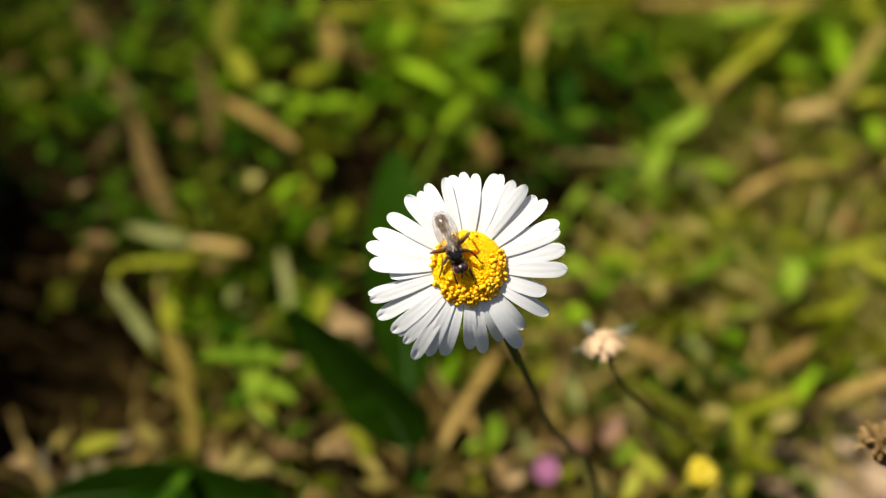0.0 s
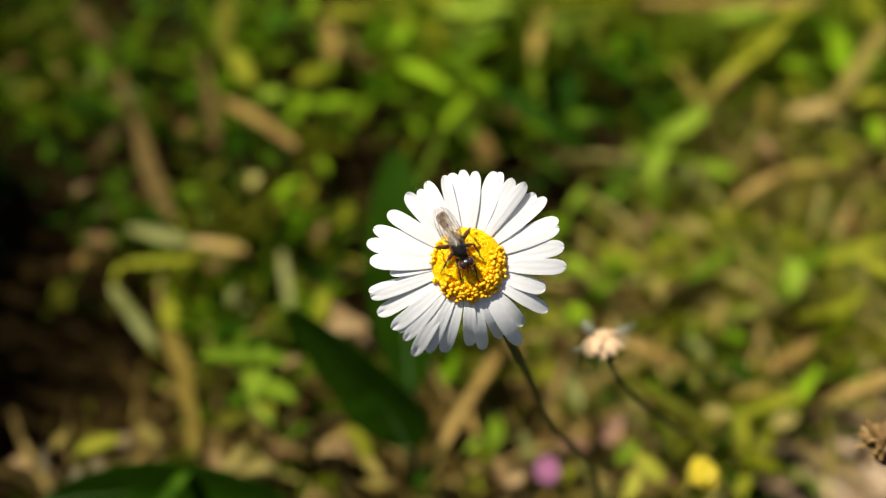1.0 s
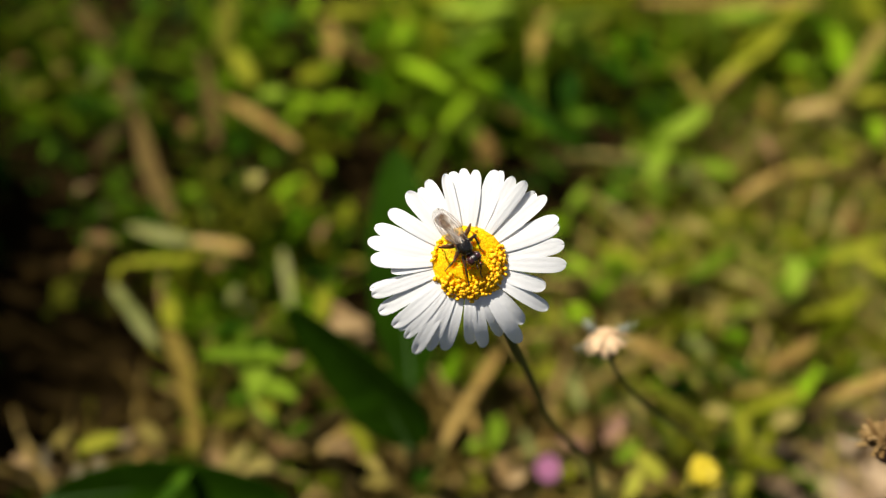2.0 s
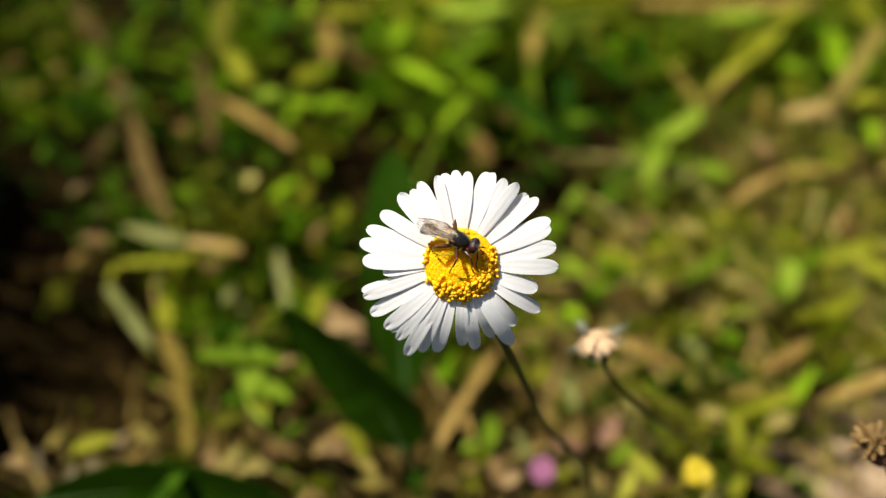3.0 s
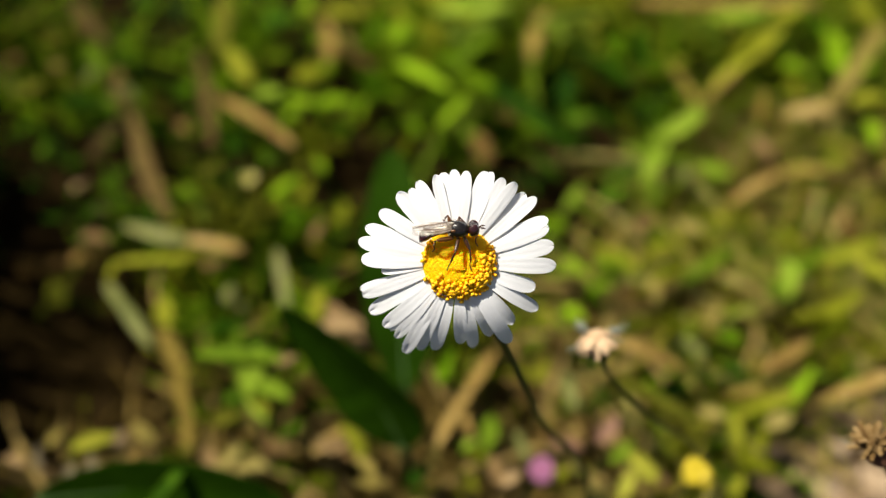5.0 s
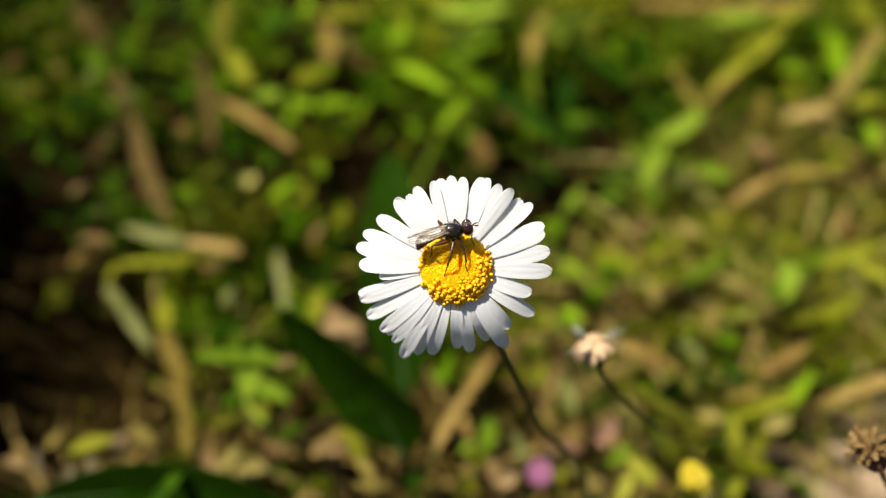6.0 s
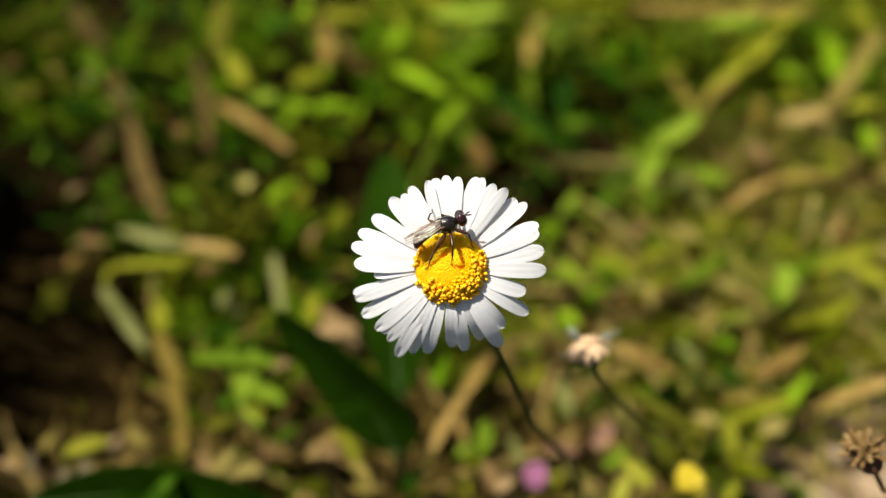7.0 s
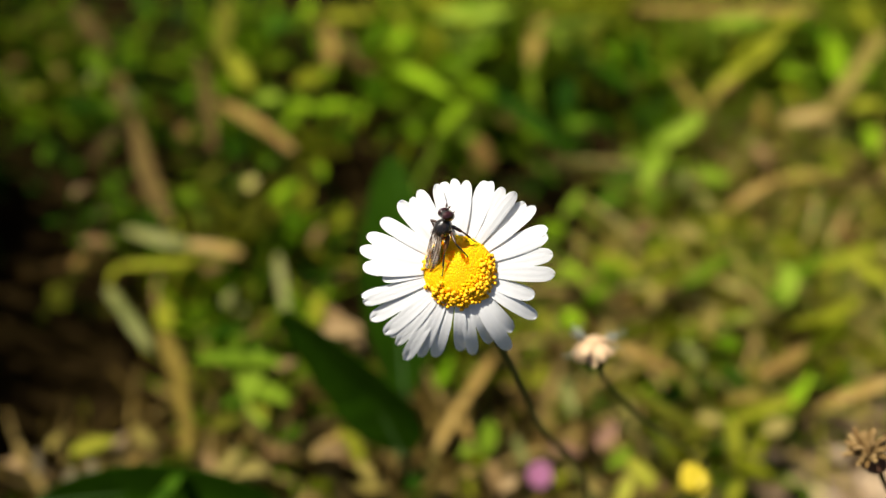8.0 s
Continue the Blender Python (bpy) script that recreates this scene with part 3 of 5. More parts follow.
def tapered_blade(bm, a, b, width, sag, seed, stiff=0.25):
    """A creased, tapering blade from a to b, in metres."""
    rng = random.Random(seed)
    a, b = Vector(a), Vector(b)
    along = b - a
    side = along.cross(Vector((0, 0, 1)))
    side = side.normalized() if side.length > 1e-6 else Vector((1, 0, 0))
    side = (side + Vector((0, 0, rng.uniform(-0.3, 0.3)))).normalized()
    up = side.cross(along).normalized()
    if up.z < 0:
        up = -up
    wob, ph = rng.uniform(-0.035, 0.035), rng.uniform(0, 6.28)

    def place(u, v):
        w = 0.5 * width * (1 - stiff * abs(2 * u - 1) ** 3) * (1 + 0.12 * math.sin(5 * u + ph) + 0.06 * math.sin(13 * u + 2 * ph))
        return a + along * u + up * (sag * 4 * u * (1 - u) + 0.12 * width * abs(v)) + side * (v * w + wob * along.length * math.sin(3.1 * u))

    slab(bm, place, 10, 4, max(0.00025, width * 0.05))
    return bm


def ground_strand(name, row, mat, label, category, group, seed, stiff):
    (p, q, w) = row
    a, b = Vector(p) * MM, Vector(q) * MM
    low = a if a.z < b.z else b
    root = thing(name, Matrix.Translation((low.x, low.y, 0)), label, category, group)
    bm = bmesh.new()
    tapered_blade(bm, a - root.location, b - root.location, w * MM, 0.03 * (b - a).length, seed, stiff)
    # its foot runs down into the soil
    foot = a if a.z < b.z else b
    rng = random.Random(seed + 1)
    f = Vector((foot.x + rng.uniform(-4, 4) * MM, foot.y + rng.uniform(2, 8) * MM, -0.004))
    body = part("blade", bm, mat, root)
    bm = bmesh.new()
    tube(bm, curve_points([foot - root.location, (foot * 0.5 + f * 0.5) - root.location + Vector((0.001, 0.001, 0)), f - root.location], 6), [w * MM * 0.3, w * MM * 0.25, w * MM * 0.22, w * MM * 0.2, w * MM * 0.2, w * MM * 0.18, w * MM * 0.15], 7, 0.5)
    part("stalk", bm, mat, root)
    return root


STRAND_KINDS = {
    "tan": ("dry_straw", TAN, "pale tan dry straw lying in the grass", "straw", "dry straws", 0.55),
    "straw": ("dry_straw", STRAW, "broad straw-yellow dry stalk leaning in the grass", "straw", "dry straws", 0.4),
    "husk": ("dry_straw", HUSK, "dull olive-brown dead stalk lying in the grass", "straw", "dead stalks", 0.55),
    "brown": ("dry_straw", BROWN, "dark brown dead stalk low in the grass", "straw", "dead stalks", 0.55),
    "pale": ("withered_grass", PALE, "pale grey-green withered grass blade", "grass blade", "withered blades", 0.6),
    "fresh": ("grass_blade", LEAF_FRESH, "broad fresh green grass blade in the sun", "grass blade", "fresh blades", 0.8),
    "shaded_fresh": ("grass_blade", LEAF_FRESH_SHADED, "broad green grass blade darkened to look shaded", "grass blade", "fresh blades", 0.8),
    "lime": ("grass_blade", LEAF_LIME, "broad light green grass blade in the sun", "grass blade", "fresh blades", 0.8),
    "dull": ("grass_blade", LEAF_OLIVE_SHADED, "olive grass blade darkened to look shaded", "grass blade", "yellowish blades", 0.8),
    "olive": ("grass_blade", LEAF_OLIVE, "yellowish green grass blade", "grass blade", "yellowish blades", 0.8),
}
strand_seed = iter(range(200, 1000, 3))


def strands(kind, rows):
    """Rows in mm: one end, other end, width."""
    name, mat, label, category, group, stiff = STRAND_KINDS[kind]
    for row in rows:
        ground_strand(name, row, mat, label, category, group, next(strand_seed), stiff)


strands("olive", [
    ((-154, 210, 30), (-136, 226, 34), 6.0),
    ((-72, 199, 34), (-63, 186, 30), 5.8),
    ((-10, 227, 36), (11, 217, 32), 7.3),
    ((30, 213, 41), (69, 211, 43), 4.6),
    ((130, 224, 37), (104, 192, 35), 5.9),
    ((104, 194, 36), (86, 177, 32), 4.7),
    ((125, 171, 36), (141, 174, 36), 4.0),
    ((-64, 108, 41), (-83, 105, 43), 2.9),
    ((-83, 106, 42), (-86, 103, 38), 2.7),
    ((-68, 95, 44), (-67, 88, 40), 4.4),
    ((-18, 78, 48), (-12, 66, 52), 3.0),
    ((87, 73, 36), (68, 66, 40), 3.5),
    ((111, 102, 35), (94, 93, 33), 4.3),
    ((70, 112, 33), (51, 101, 35), 4.0),
])
strands("olive", [
    ((104, 94, 37), (88, 82, 35), 3.5),
    ((67, 120, 34), (54, 114, 30), 4.1),
    ((126, 122, 30), (102, 111, 34), 4.1),
    ((79, 100, 31), (59, 89, 37), 3.5),
    ((41, 117, 34), (55, 112, 30), 4.1),
    ((95, 191, 36), (111, 206, 36), 4.5),
    ((55, 93, 37), (45, 90, 35), 3.4),
])
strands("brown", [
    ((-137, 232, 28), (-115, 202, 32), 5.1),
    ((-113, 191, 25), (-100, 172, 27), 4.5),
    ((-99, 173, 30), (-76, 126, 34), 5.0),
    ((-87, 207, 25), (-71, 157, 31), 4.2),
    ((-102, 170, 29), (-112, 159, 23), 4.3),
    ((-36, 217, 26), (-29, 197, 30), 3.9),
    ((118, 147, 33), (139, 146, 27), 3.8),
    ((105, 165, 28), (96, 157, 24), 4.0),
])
strands("tan", [
    ((-70, 173, 35), (-44, 151, 37), 4.2),
    ((-70, 117, 36), (-54, 114, 36), 3.6),
    ((-42, 219, 29), (-38, 196, 31), 5.2),
    ((65, 209, 45), (127, 212, 43), 4.3),
    ((106, 165, 37), (130, 172, 35), 4.2),
    ((85, 135, 30), (102, 147, 30), 3.6),
    ((13, 77, 50), (7, 69, 46), 2.9),
    ((9, 72, 43), (0, 55, 49), 2.8),
    ((1, 73, 41), (7, 58, 47), 2.8),
    ((41, 81, 47), (56, 75, 45), 2.9),
    ((73, 74, 46), (86, 81, 46), 3.1),
    ((89, 69, 43), (105, 74, 45), 3.2),
    ((-26, 54, 48), (-20, 57, 52), 2.6),
])
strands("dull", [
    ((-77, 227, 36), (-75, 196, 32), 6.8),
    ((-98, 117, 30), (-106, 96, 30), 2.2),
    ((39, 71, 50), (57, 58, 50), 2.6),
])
strands("pale", [
    ((-87, 122, 36), (-67, 114, 40), 3.8),
    ((-83, 98, 44), (-68, 81, 44), 3.4),
    ((-42, 109, 43), (-37, 89, 41), 2.6),
    ((60, 86, 39), (63, 79, 41), 2.7),
    ((30, 76, 39), (31, 66, 41), 2.9),
    ((17, 60, 44), (19, 54, 44), 2.3),
])
strands("lime", [
    ((21, 216, 34), (4, 182, 38), 6.3),
    ((-51, 71, 59), (-32, 69, 61), 3.6),
    ((108, 118, 32), (83, 98, 36), 4.4),
    ((82, 118, 33), (64, 105, 35), 3.6),
    ((-3, 211, 39), (24, 217, 37), 7.8),
    ((35, 210, 36), (60, 211, 40), 6.4),
    ((92, 210, 37), (112, 214, 39), 6.4),
    ((63, 151, 39), (81, 166, 37), 5.2),
    ((67, 154, 38), (59, 139, 34), 4.4),
    ((8, 202, 39), (25, 215, 33), 5.6),
])
strands("fresh", [
    ((-15, 194, 32), (3, 176, 36), 5.4),
    ((4, 183, 38), (19, 180, 32), 5.3),
    ((-1, 163, 32), (11, 186, 28), 3.6),
    ((3, 83, 49), (0, 68, 51), 3.5),
    ((90, 79, 39), (76, 65, 33), 3.0),
    ((116, 206, 34), (128, 220, 38), 6.0),
    ((137, 213, 31), (128, 181, 37), 5.8),
])
strands("shaded_fresh", [
    ((16, 179, 36), (40, 155, 32), 5.2),
    ((-44, 43, 72), (-49, 36, 72), 2.3),
])
strands("husk", [
    ((38, 223, 30), (30, 193, 34), 5.5),
    ((96, 184, 38), (82, 172, 34), 2.2),
    ((77, 192, 32), (80, 170, 36), 2.4),
    ((108, 185, 28), (100, 165, 32), 3.6),
    ((102, 148, 28), (120, 147, 32), 3.6),
    ((-66, 85, 44), (-59, 71, 40), 4.0),
    ((-59, 71, 46), (-53, 56, 46), 3.4),
    ((69, 72, 37), (80, 73, 39), 2.3),
])
strands("straw", [
    ((148, 203, 41), (122, 169, 39), 5.5),
])


def leaf_mesh(name, mat, ratio, fold, curl, seed):
    """An oval leaf of length 1 along x, folded at its midrib."""
    rng = random.Random(seed)
    k = rng.uniform(0.8, 1.3)

    def place(u, v):
        w = 0.5 * ratio * math.sin(math.pi * min(1, 0.06 + 0.94 * u) ** k) ** 0.75 + 0.01
        return (u, v * w, fold * abs(v) * w * 0.6 - curl * u * u + 0.015 * math.sin(9 * u + 5 * v))

    bm = bmesh.new()
    slab(bm, place, 7, 4, 0.03)
    return mesh_of(name, bm, mat)


LEAF_SHAPES = {}
LEAF_TONES = (("fresh", LEAF_FRESH), ("lime", LEAF_LIME), ("deep", LEAF_DEEP), ("dull", LEAF_OLIVE_SHADED), ("shaded_fresh", LEAF_FRESH_SHADED), ("olive", LEAF_OLIVE), ("sunny", LEAF_SUNNY), ("pale", PALE), ("grey", GREY_LEAF), ("cream", CREAM), ("straw", STRAW), ("tan", TAN_LEAF), ("blush", BLUSH), ("dry", DRY))
WITHERED = ("grey", "cream", "straw", "tan", "blush", "dry")
for nm, mt in LEAF_TONES:
    forms = ((0.45, 0.8, 0.3), (0.55, 0.6, 0.35), (0.38, 0.7, 0.2), (0.5, 0.9, 0.15)) if nm in WITHERED else ((0.55, 0.35, 0.15), (0.36, 0.45, 0.3), (0.65, 0.2, 0.2), (0.45, 0.5, 0.05))
    LEAF_SHAPES[nm] = [leaf_mesh("leaf", mt, r, f, c, 60 + k) for k, (r, f, c) in enumerate(forms)]


def weed(row, tone, label, category, group, seed, extra):
    """A low weed: a stalk that carries one leading leaf at the given place, and smaller ones below it."""
    x, y, z, size = row
    rng = random.Random(seed)
    top = Vector((x, y, z)) * MM
    root = thing("withered_weed" if tone in WITHERED else "weed", Matrix.Translation((top.x, top.y + 0.004, 0)), label, category, group)
    t = top - root.location
    bm = bmesh.new()
    line = curve_points([(rng.uniform(-2, 2) * MM, rng.uniform(0, 3) * MM, -0.004), (rng.uniform(-3, 3) * MM, 2 * MM, t.z * 0.5), tuple(t)], 8)
    tube(bm, line, [(0.7 - 0.04 * i) * MM for i in range(9)], 6)
    part("stalk", bm, BROWN if tone in WITHERED else STEM, root)
    shapes = LEAF_SHAPES[tone]
    turn = rng.uniform(0, 360)
    # the leading leaf lies with its middle over the stalk's top
    tilt = pose(0, 0, 0, rng.uniform(-25, 25), rng.uniform(-25, 15), turn)
    s = size * MM * 1.1
    long, wide = (1.1, 1.0) if tone in WITHERED else (rng.uniform(1.05, 1.4), rng.uniform(0.85, 1.05))
    ob = part("leaf", rng.choice(shapes), None, root)
    ob.matrix_basis = Matrix.Translation(t) @ tilt @ Matrix.Translation((-0.5 * s * long, 0, 0.0006)) @ Matrix.Diagonal((s * long, s * wide, s, 1))
    for k in range(extra):
        u = rng.uniform(0.2, 0.9)
        p = line[int(u * 8)]
        s = size * MM * rng.uniform(0.55, 0.9)
        ob = part("leaf", rng.choice(shapes), None, root)
        ob.matrix_basis = Matrix.Translation(p) @ pose(0, 0, 0, rng.uniform(-30, 30), rng.uniform(-35, 10), turn + 137 * (k + 1)) @ Matrix.Diagonal((s * long, s * wide, s, 1))
    return root


WEED_KINDS = {
    "fresh": ("fresh", "low weed with bright fresh green leaves", "fresh weeds", 3),
    "lime": ("lime", "low weed with light green sunlit leaves", "fresh weeds", 2),
    "olive": ("olive", "low weed with yellowish green leaves", "yellowish weeds", 2),
    "dull": ("dull", "low weed with olive leaves darkened to look shaded", "yellowish weeds", 2),
    "shaded_fresh": ("shaded_fresh", "low weed with green leaves darkened to look shaded", "dark weeds", 3),
    "deep": ("deep", "low weed with dark green leaves", "dark weeds", 3),
    "sunny": ("sunny", "low weed with pale yellow-green leaves", "yellowish weeds", 1),
    "pale": ("pale", "low weed with grey-green leaves", "grey weeds", 1),
    "greyleaf": ("grey", "withered weed with grey papery leaves", "withered weeds", 1),
    "cream": ("cream", "withered weed with a cream papery leaf", "withered weeds", 0),
    "straw": ("straw", "withered weed with straw-yellow leaves", "withered weeds", 1),
    "tanleaf": ("tan", "withered weed with curled pale tan leaves", "withered weeds", 1),
    "blush": ("blush", "withered weed with reddish tan leaves", "withered weeds", 1),
    "dry": ("dry", "withered weed with curled brown leaves", "withered weeds", 2),
}
weed_seed = iter(range(1400, 3000, 3))


def weeds(kind, rows):
    """Rows in mm: place of the leading leaf, and its length."""
    tone, label, group, extra = WEED_KINDS[kind]
    for row in rows:
        weed(row, tone, label, "weed", group, next(weed_seed), extra)


weeds("lime", [
    (-108, 180, 44, 10.6), (-71, 132, 38, 5.8), (-53, 168, 42, 8.3), (8, 210, 32, 11.2), (44, 209, 34, 11.8), (39, 136, 32, 7.4),
    (111, 217, 34, 11.3), (79, 166, 36, 7.9), (67, 157, 34, 10.4), (81, 145, 34, 7.5), (62, 137, 34, 8.5), (-39, 68, 58, 9.2),
    (-35, 64, 57, 7.1), (-44, 74, 58, 6.3), (-42, 71, 57, 5.2), (-37, 64, 57, 5.1), (-39, 63, 50, 6.5), (11, 59, 46, 5.9),
    (90, 103, 40, 8.8), (38, 53, 52, 6.0),
])
weeds("pale", [
    (-110, 181, 40, 8.7), (73, 145, 32, 7.3), (-52, 95, 44, 4.3),
])
# Mostly on the left: fresh and olive weeds in their shaded colours.
weeds("shaded_fresh", [
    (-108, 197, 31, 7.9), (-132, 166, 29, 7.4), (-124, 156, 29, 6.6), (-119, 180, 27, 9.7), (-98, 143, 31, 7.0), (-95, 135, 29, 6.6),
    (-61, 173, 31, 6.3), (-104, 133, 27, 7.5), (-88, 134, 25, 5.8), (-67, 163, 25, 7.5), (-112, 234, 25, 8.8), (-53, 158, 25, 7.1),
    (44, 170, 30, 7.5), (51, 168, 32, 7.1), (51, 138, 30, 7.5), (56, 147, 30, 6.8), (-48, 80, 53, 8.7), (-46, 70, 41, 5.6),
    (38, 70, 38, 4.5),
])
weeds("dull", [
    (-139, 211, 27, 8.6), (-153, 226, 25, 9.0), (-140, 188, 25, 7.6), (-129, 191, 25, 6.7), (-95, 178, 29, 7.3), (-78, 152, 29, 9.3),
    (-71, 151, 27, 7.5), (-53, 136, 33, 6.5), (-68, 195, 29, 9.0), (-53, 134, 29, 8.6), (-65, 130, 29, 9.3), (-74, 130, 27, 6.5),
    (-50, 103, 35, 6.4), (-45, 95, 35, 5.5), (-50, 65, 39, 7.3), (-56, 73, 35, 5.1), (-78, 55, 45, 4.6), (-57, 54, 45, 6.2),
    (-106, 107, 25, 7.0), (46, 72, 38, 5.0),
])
weeds("dry", [
    (-151, 206, 23, 7.3), (-136, 201, 23, 6.8), (-87, 175, 21, 6.5), (-115, 199, 21, 7.5), (-26, 196, 30, 7.3), (13, 161, 26, 9.3),
    (21, 179, 26, 7.4), (91, 142, 28, 8.2), (115, 141, 26, 10.3), (105, 135, 26, 8.1), (118, 127, 30, 8.4), (-47, 89, 39, 4.8),
    (-65, 53, 45, 4.6), (-32, 66, 48, 4.7), (-105, 120, 23, 7.0), (-120, 117, 21, 7.0), (-26, 82, 48, 4.7), (20, 70, 42, 5.6),
    (24, 60, 42, 4.7), (33, 63, 40, 4.8), (49, 102, 34, 5.4), (29, 85, 36, 5.5),
])
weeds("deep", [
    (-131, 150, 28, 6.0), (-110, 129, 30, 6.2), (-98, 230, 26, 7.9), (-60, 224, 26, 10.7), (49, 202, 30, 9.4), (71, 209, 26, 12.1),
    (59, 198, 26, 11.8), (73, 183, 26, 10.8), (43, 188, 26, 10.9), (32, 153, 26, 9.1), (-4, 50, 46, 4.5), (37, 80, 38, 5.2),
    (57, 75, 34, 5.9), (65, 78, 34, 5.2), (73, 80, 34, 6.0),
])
weeds("tanleaf", [
    (-106, 141, 31, 6.6), (-97, 121, 31, 6.3), (-34, 122, 34, 6.2), (100, 160, 28, 9.2), (57, 124, 36, 5.7), (-34, 73, 53, 4.7),
    (-61, 110, 35, 5.7), (-61, 56, 43, 4.2), (-89, 52, 47, 4.3), (-35, 54, 51, 4.6), (-49, 53, 45, 5.2), (-21, 79, 58, 7.2),
    (-23, 83, 56, 5.0), (-22, 54, 52, 5.6), (12, 49, 50, 5.5), (15, 48, 50, 4.3),
])
weeds("cream", [
    (-53, 134, 42, 6.2),
])
weeds("fresh", [
    (-46, 140, 32, 7.7), (-42, 129, 32, 7.0), (-34, 177, 30, 9.8), (-37, 149, 30, 6.5), (-46, 177, 30, 7.9), (-24, 215, 30, 12.1),
    (-23, 188, 28, 10.2), (-15, 210, 32, 9.5), (3, 198, 30, 8.3), (60, 207, 32, 10.1), (-9, 169, 28, 6.3), (32, 171, 30, 7.2),
    (33, 128, 30, 6.4), (73, 153, 30, 6.9), (131, 217, 32, 13.8), (132, 192, 32, 12.4), (120, 198, 28, 10.1), (148, 195, 28, 9.3),
    (136, 164, 30, 10.7), (-31, 58, 50, 4.5), (47, 114, 32, 8.0), (43, 105, 32, 6.0), (73, 88, 36, 5.6), (35, 97, 32, 5.6),
])
weeds("fresh", [
    (37, 112, 30, 8.0),
])
weeds("olive", [
    (-47, 222, 30, 10.5), (-44, 189, 32, 9.7), (-41, 160, 32, 8.1), (-40, 138, 32, 7.7), (-3, 210, 32, 11.2), (20, 201, 32, 10.0),
    (30, 212, 32, 9.6), (55, 219, 34, 9.6), (-11, 156, 32, 5.4), (-29, 133, 28, 6.3), (89, 207, 30, 10.2), (101, 210, 32, 10.2),
    (111, 199, 32, 9.9), (154, 223, 30, 10.6), (117, 184, 30, 8.1), (124, 160, 30, 10.6), (115, 162, 30, 7.7), (80, 127, 32, 8.3),
    (99, 121, 32, 8.2), (88, 126, 30, 7.8), (128, 132, 30, 7.1), (-18, 56, 50, 5.3), (-23, 46, 54, 4.8), (9, 53, 48, 4.5),
])
weeds("olive", [
    (14, 74, 44, 6.7), (6, 49, 46, 4.9), (25, 49, 46, 4.5), (102, 105, 36, 7.7), (95, 94, 36, 6.9), (59, 93, 34, 6.2),
    (117, 110, 34, 7.3), (97, 81, 38, 5.9), (72, 60, 42, 6.0), (65, 60, 44, 6.6), (69, 54, 42, 6.3), (62, 48, 46, 5.0),
    (47, 64, 44, 5.4), (27, 95, 34, 6.3), (24, 77, 38, 5.1),
])
weeds("straw", [
    (70, 124, 34, 6.3), (-83, 58, 45, 4.2), (-63, 58, 47, 5.4), (-44, 53, 47, 6.3), (-39, 50, 49, 5.0), (-14, 48, 56, 5.3),
    (-13, 45, 56, 4.7), (-1, 55, 46, 4.3), (56, 102, 36, 6.3), (69, 109, 34, 8.6), (83, 98, 38, 7.5), (69, 94, 36, 6.9),
    (79, 106, 34, 7.2), (76, 63, 44, 7.6), (62, 65, 42, 5.0),
])
weeds("sunny", [
    (-38, 62, 54, 4.7), (-69, 53, 56, 6.0), (-27, 85, 56, 6.8), (41, 49, 54, 5.8), (37, 45, 54, 5.2),
])
weeds("greyleaf", [
    (-80, 50, 54, 4.5), (-71, 46, 58, 4.1), (-67, 47, 58, 4.1),
])
weeds("blush", [
    (28, 57, 44, 6.5), (44, 47, 52, 4.3), (37, 60, 46, 5.9),
])


def broad_leaf(points, width, face, label, seed):
    """A broad smooth leaf along three points, its upper side turned to face."""
    line = curve_points(points, 12)
    rootp = min(line, key=lambda p: p.z)
    root = thing("broad_leaved_plant", Matrix.Translation((rootp.x, rootp.y, 0)), label, "plant")
    face = Vector(face)

    def place(u, v):
        k = min(11.999, u * 12)
        i = int(k)
        p = line[i].lerp(line[i + 1], k - i)
        d = (line[i + 1] - line[i]).normalized()
        side = d.cross(face).normalized()
        w = 0.5 * width * MM * (math.sin(math.pi * (0.05 + 0.93 * u)) ** 0.7)
        return p - root.location + side * (v * w) + face * (0.18 * abs(v) * w)

    bm = bmesh.new()
    slab(bm, place, 20, 8, 0.35 * MM)
    leaf = part("leaf", bm, BROAD, root, "broad smooth dark green leaf")
    bm = bmesh.new()
    tube(bm, [Vector(place(i / 20, 0)) - face * 0.3 * MM for i in range(20)], [(0.7 - 0.028 * i) * MM for i in range(20)], 6)
    part("midrib", bm, SEPAL, leaf)
    bm = bmesh.new()
    end = line[0] if line[0].z < line[-1].z else line[-1]
    e = end - root.location
    tube(bm, curve_points([e, (e.x, e.y + 0.004, e.z * 0.5), (0.002, 0.006, -0.004)], 10), 1.1 * MM, 8)
    part("stalk", bm, SEPAL, root)
    return root


broad_leaf(BROAD_LEAF_A, 16, (0.1, -0.75, 0.5), "broad smooth dark green leaf standing behind the daisy", 1)
broad_leaf(BROAD_LEAF_B, 21, (-0.2, -0.85, 0.0), "broad dark green leaf turned away from the sun", 2)
broad_leaf(BROAD_LEAF_C, 14, (0.0, -0.7, 0.45), "broad dark green leaf close to the ground", 3)


def clod(x, y, size, seed):
    """An uneven lump of dry earth."""
    rng = random.Random(seed)
    bm = bmesh.new()
    bmesh.ops.create_icosphere(bm, subdivisions=2, radius=1)
    k = Vector((rng.uniform(0.8, 1.3), rng.uniform(0.8, 1.2), rng.uniform(0.5, 0.8)))
    for v in bm.verts:
        v.co *= 1 + 0.35 * noise.noise(v.co * 1.6 + Vector((seed, 0, 0)))
        v.co = Vector((v.co.x * k.x, v.co.y * k.y, v.co.z * k.z)) * size * 0.5 * MM
    ob = new("clod", mesh_of("clod", bm, CLOD))
    ob.location = (x, y, ground_height(x, y) + size * 0.15 * MM)
    tagged(ob, "rough grey-brown clod of dry earth on the soil", "earth clod", "dry clods")


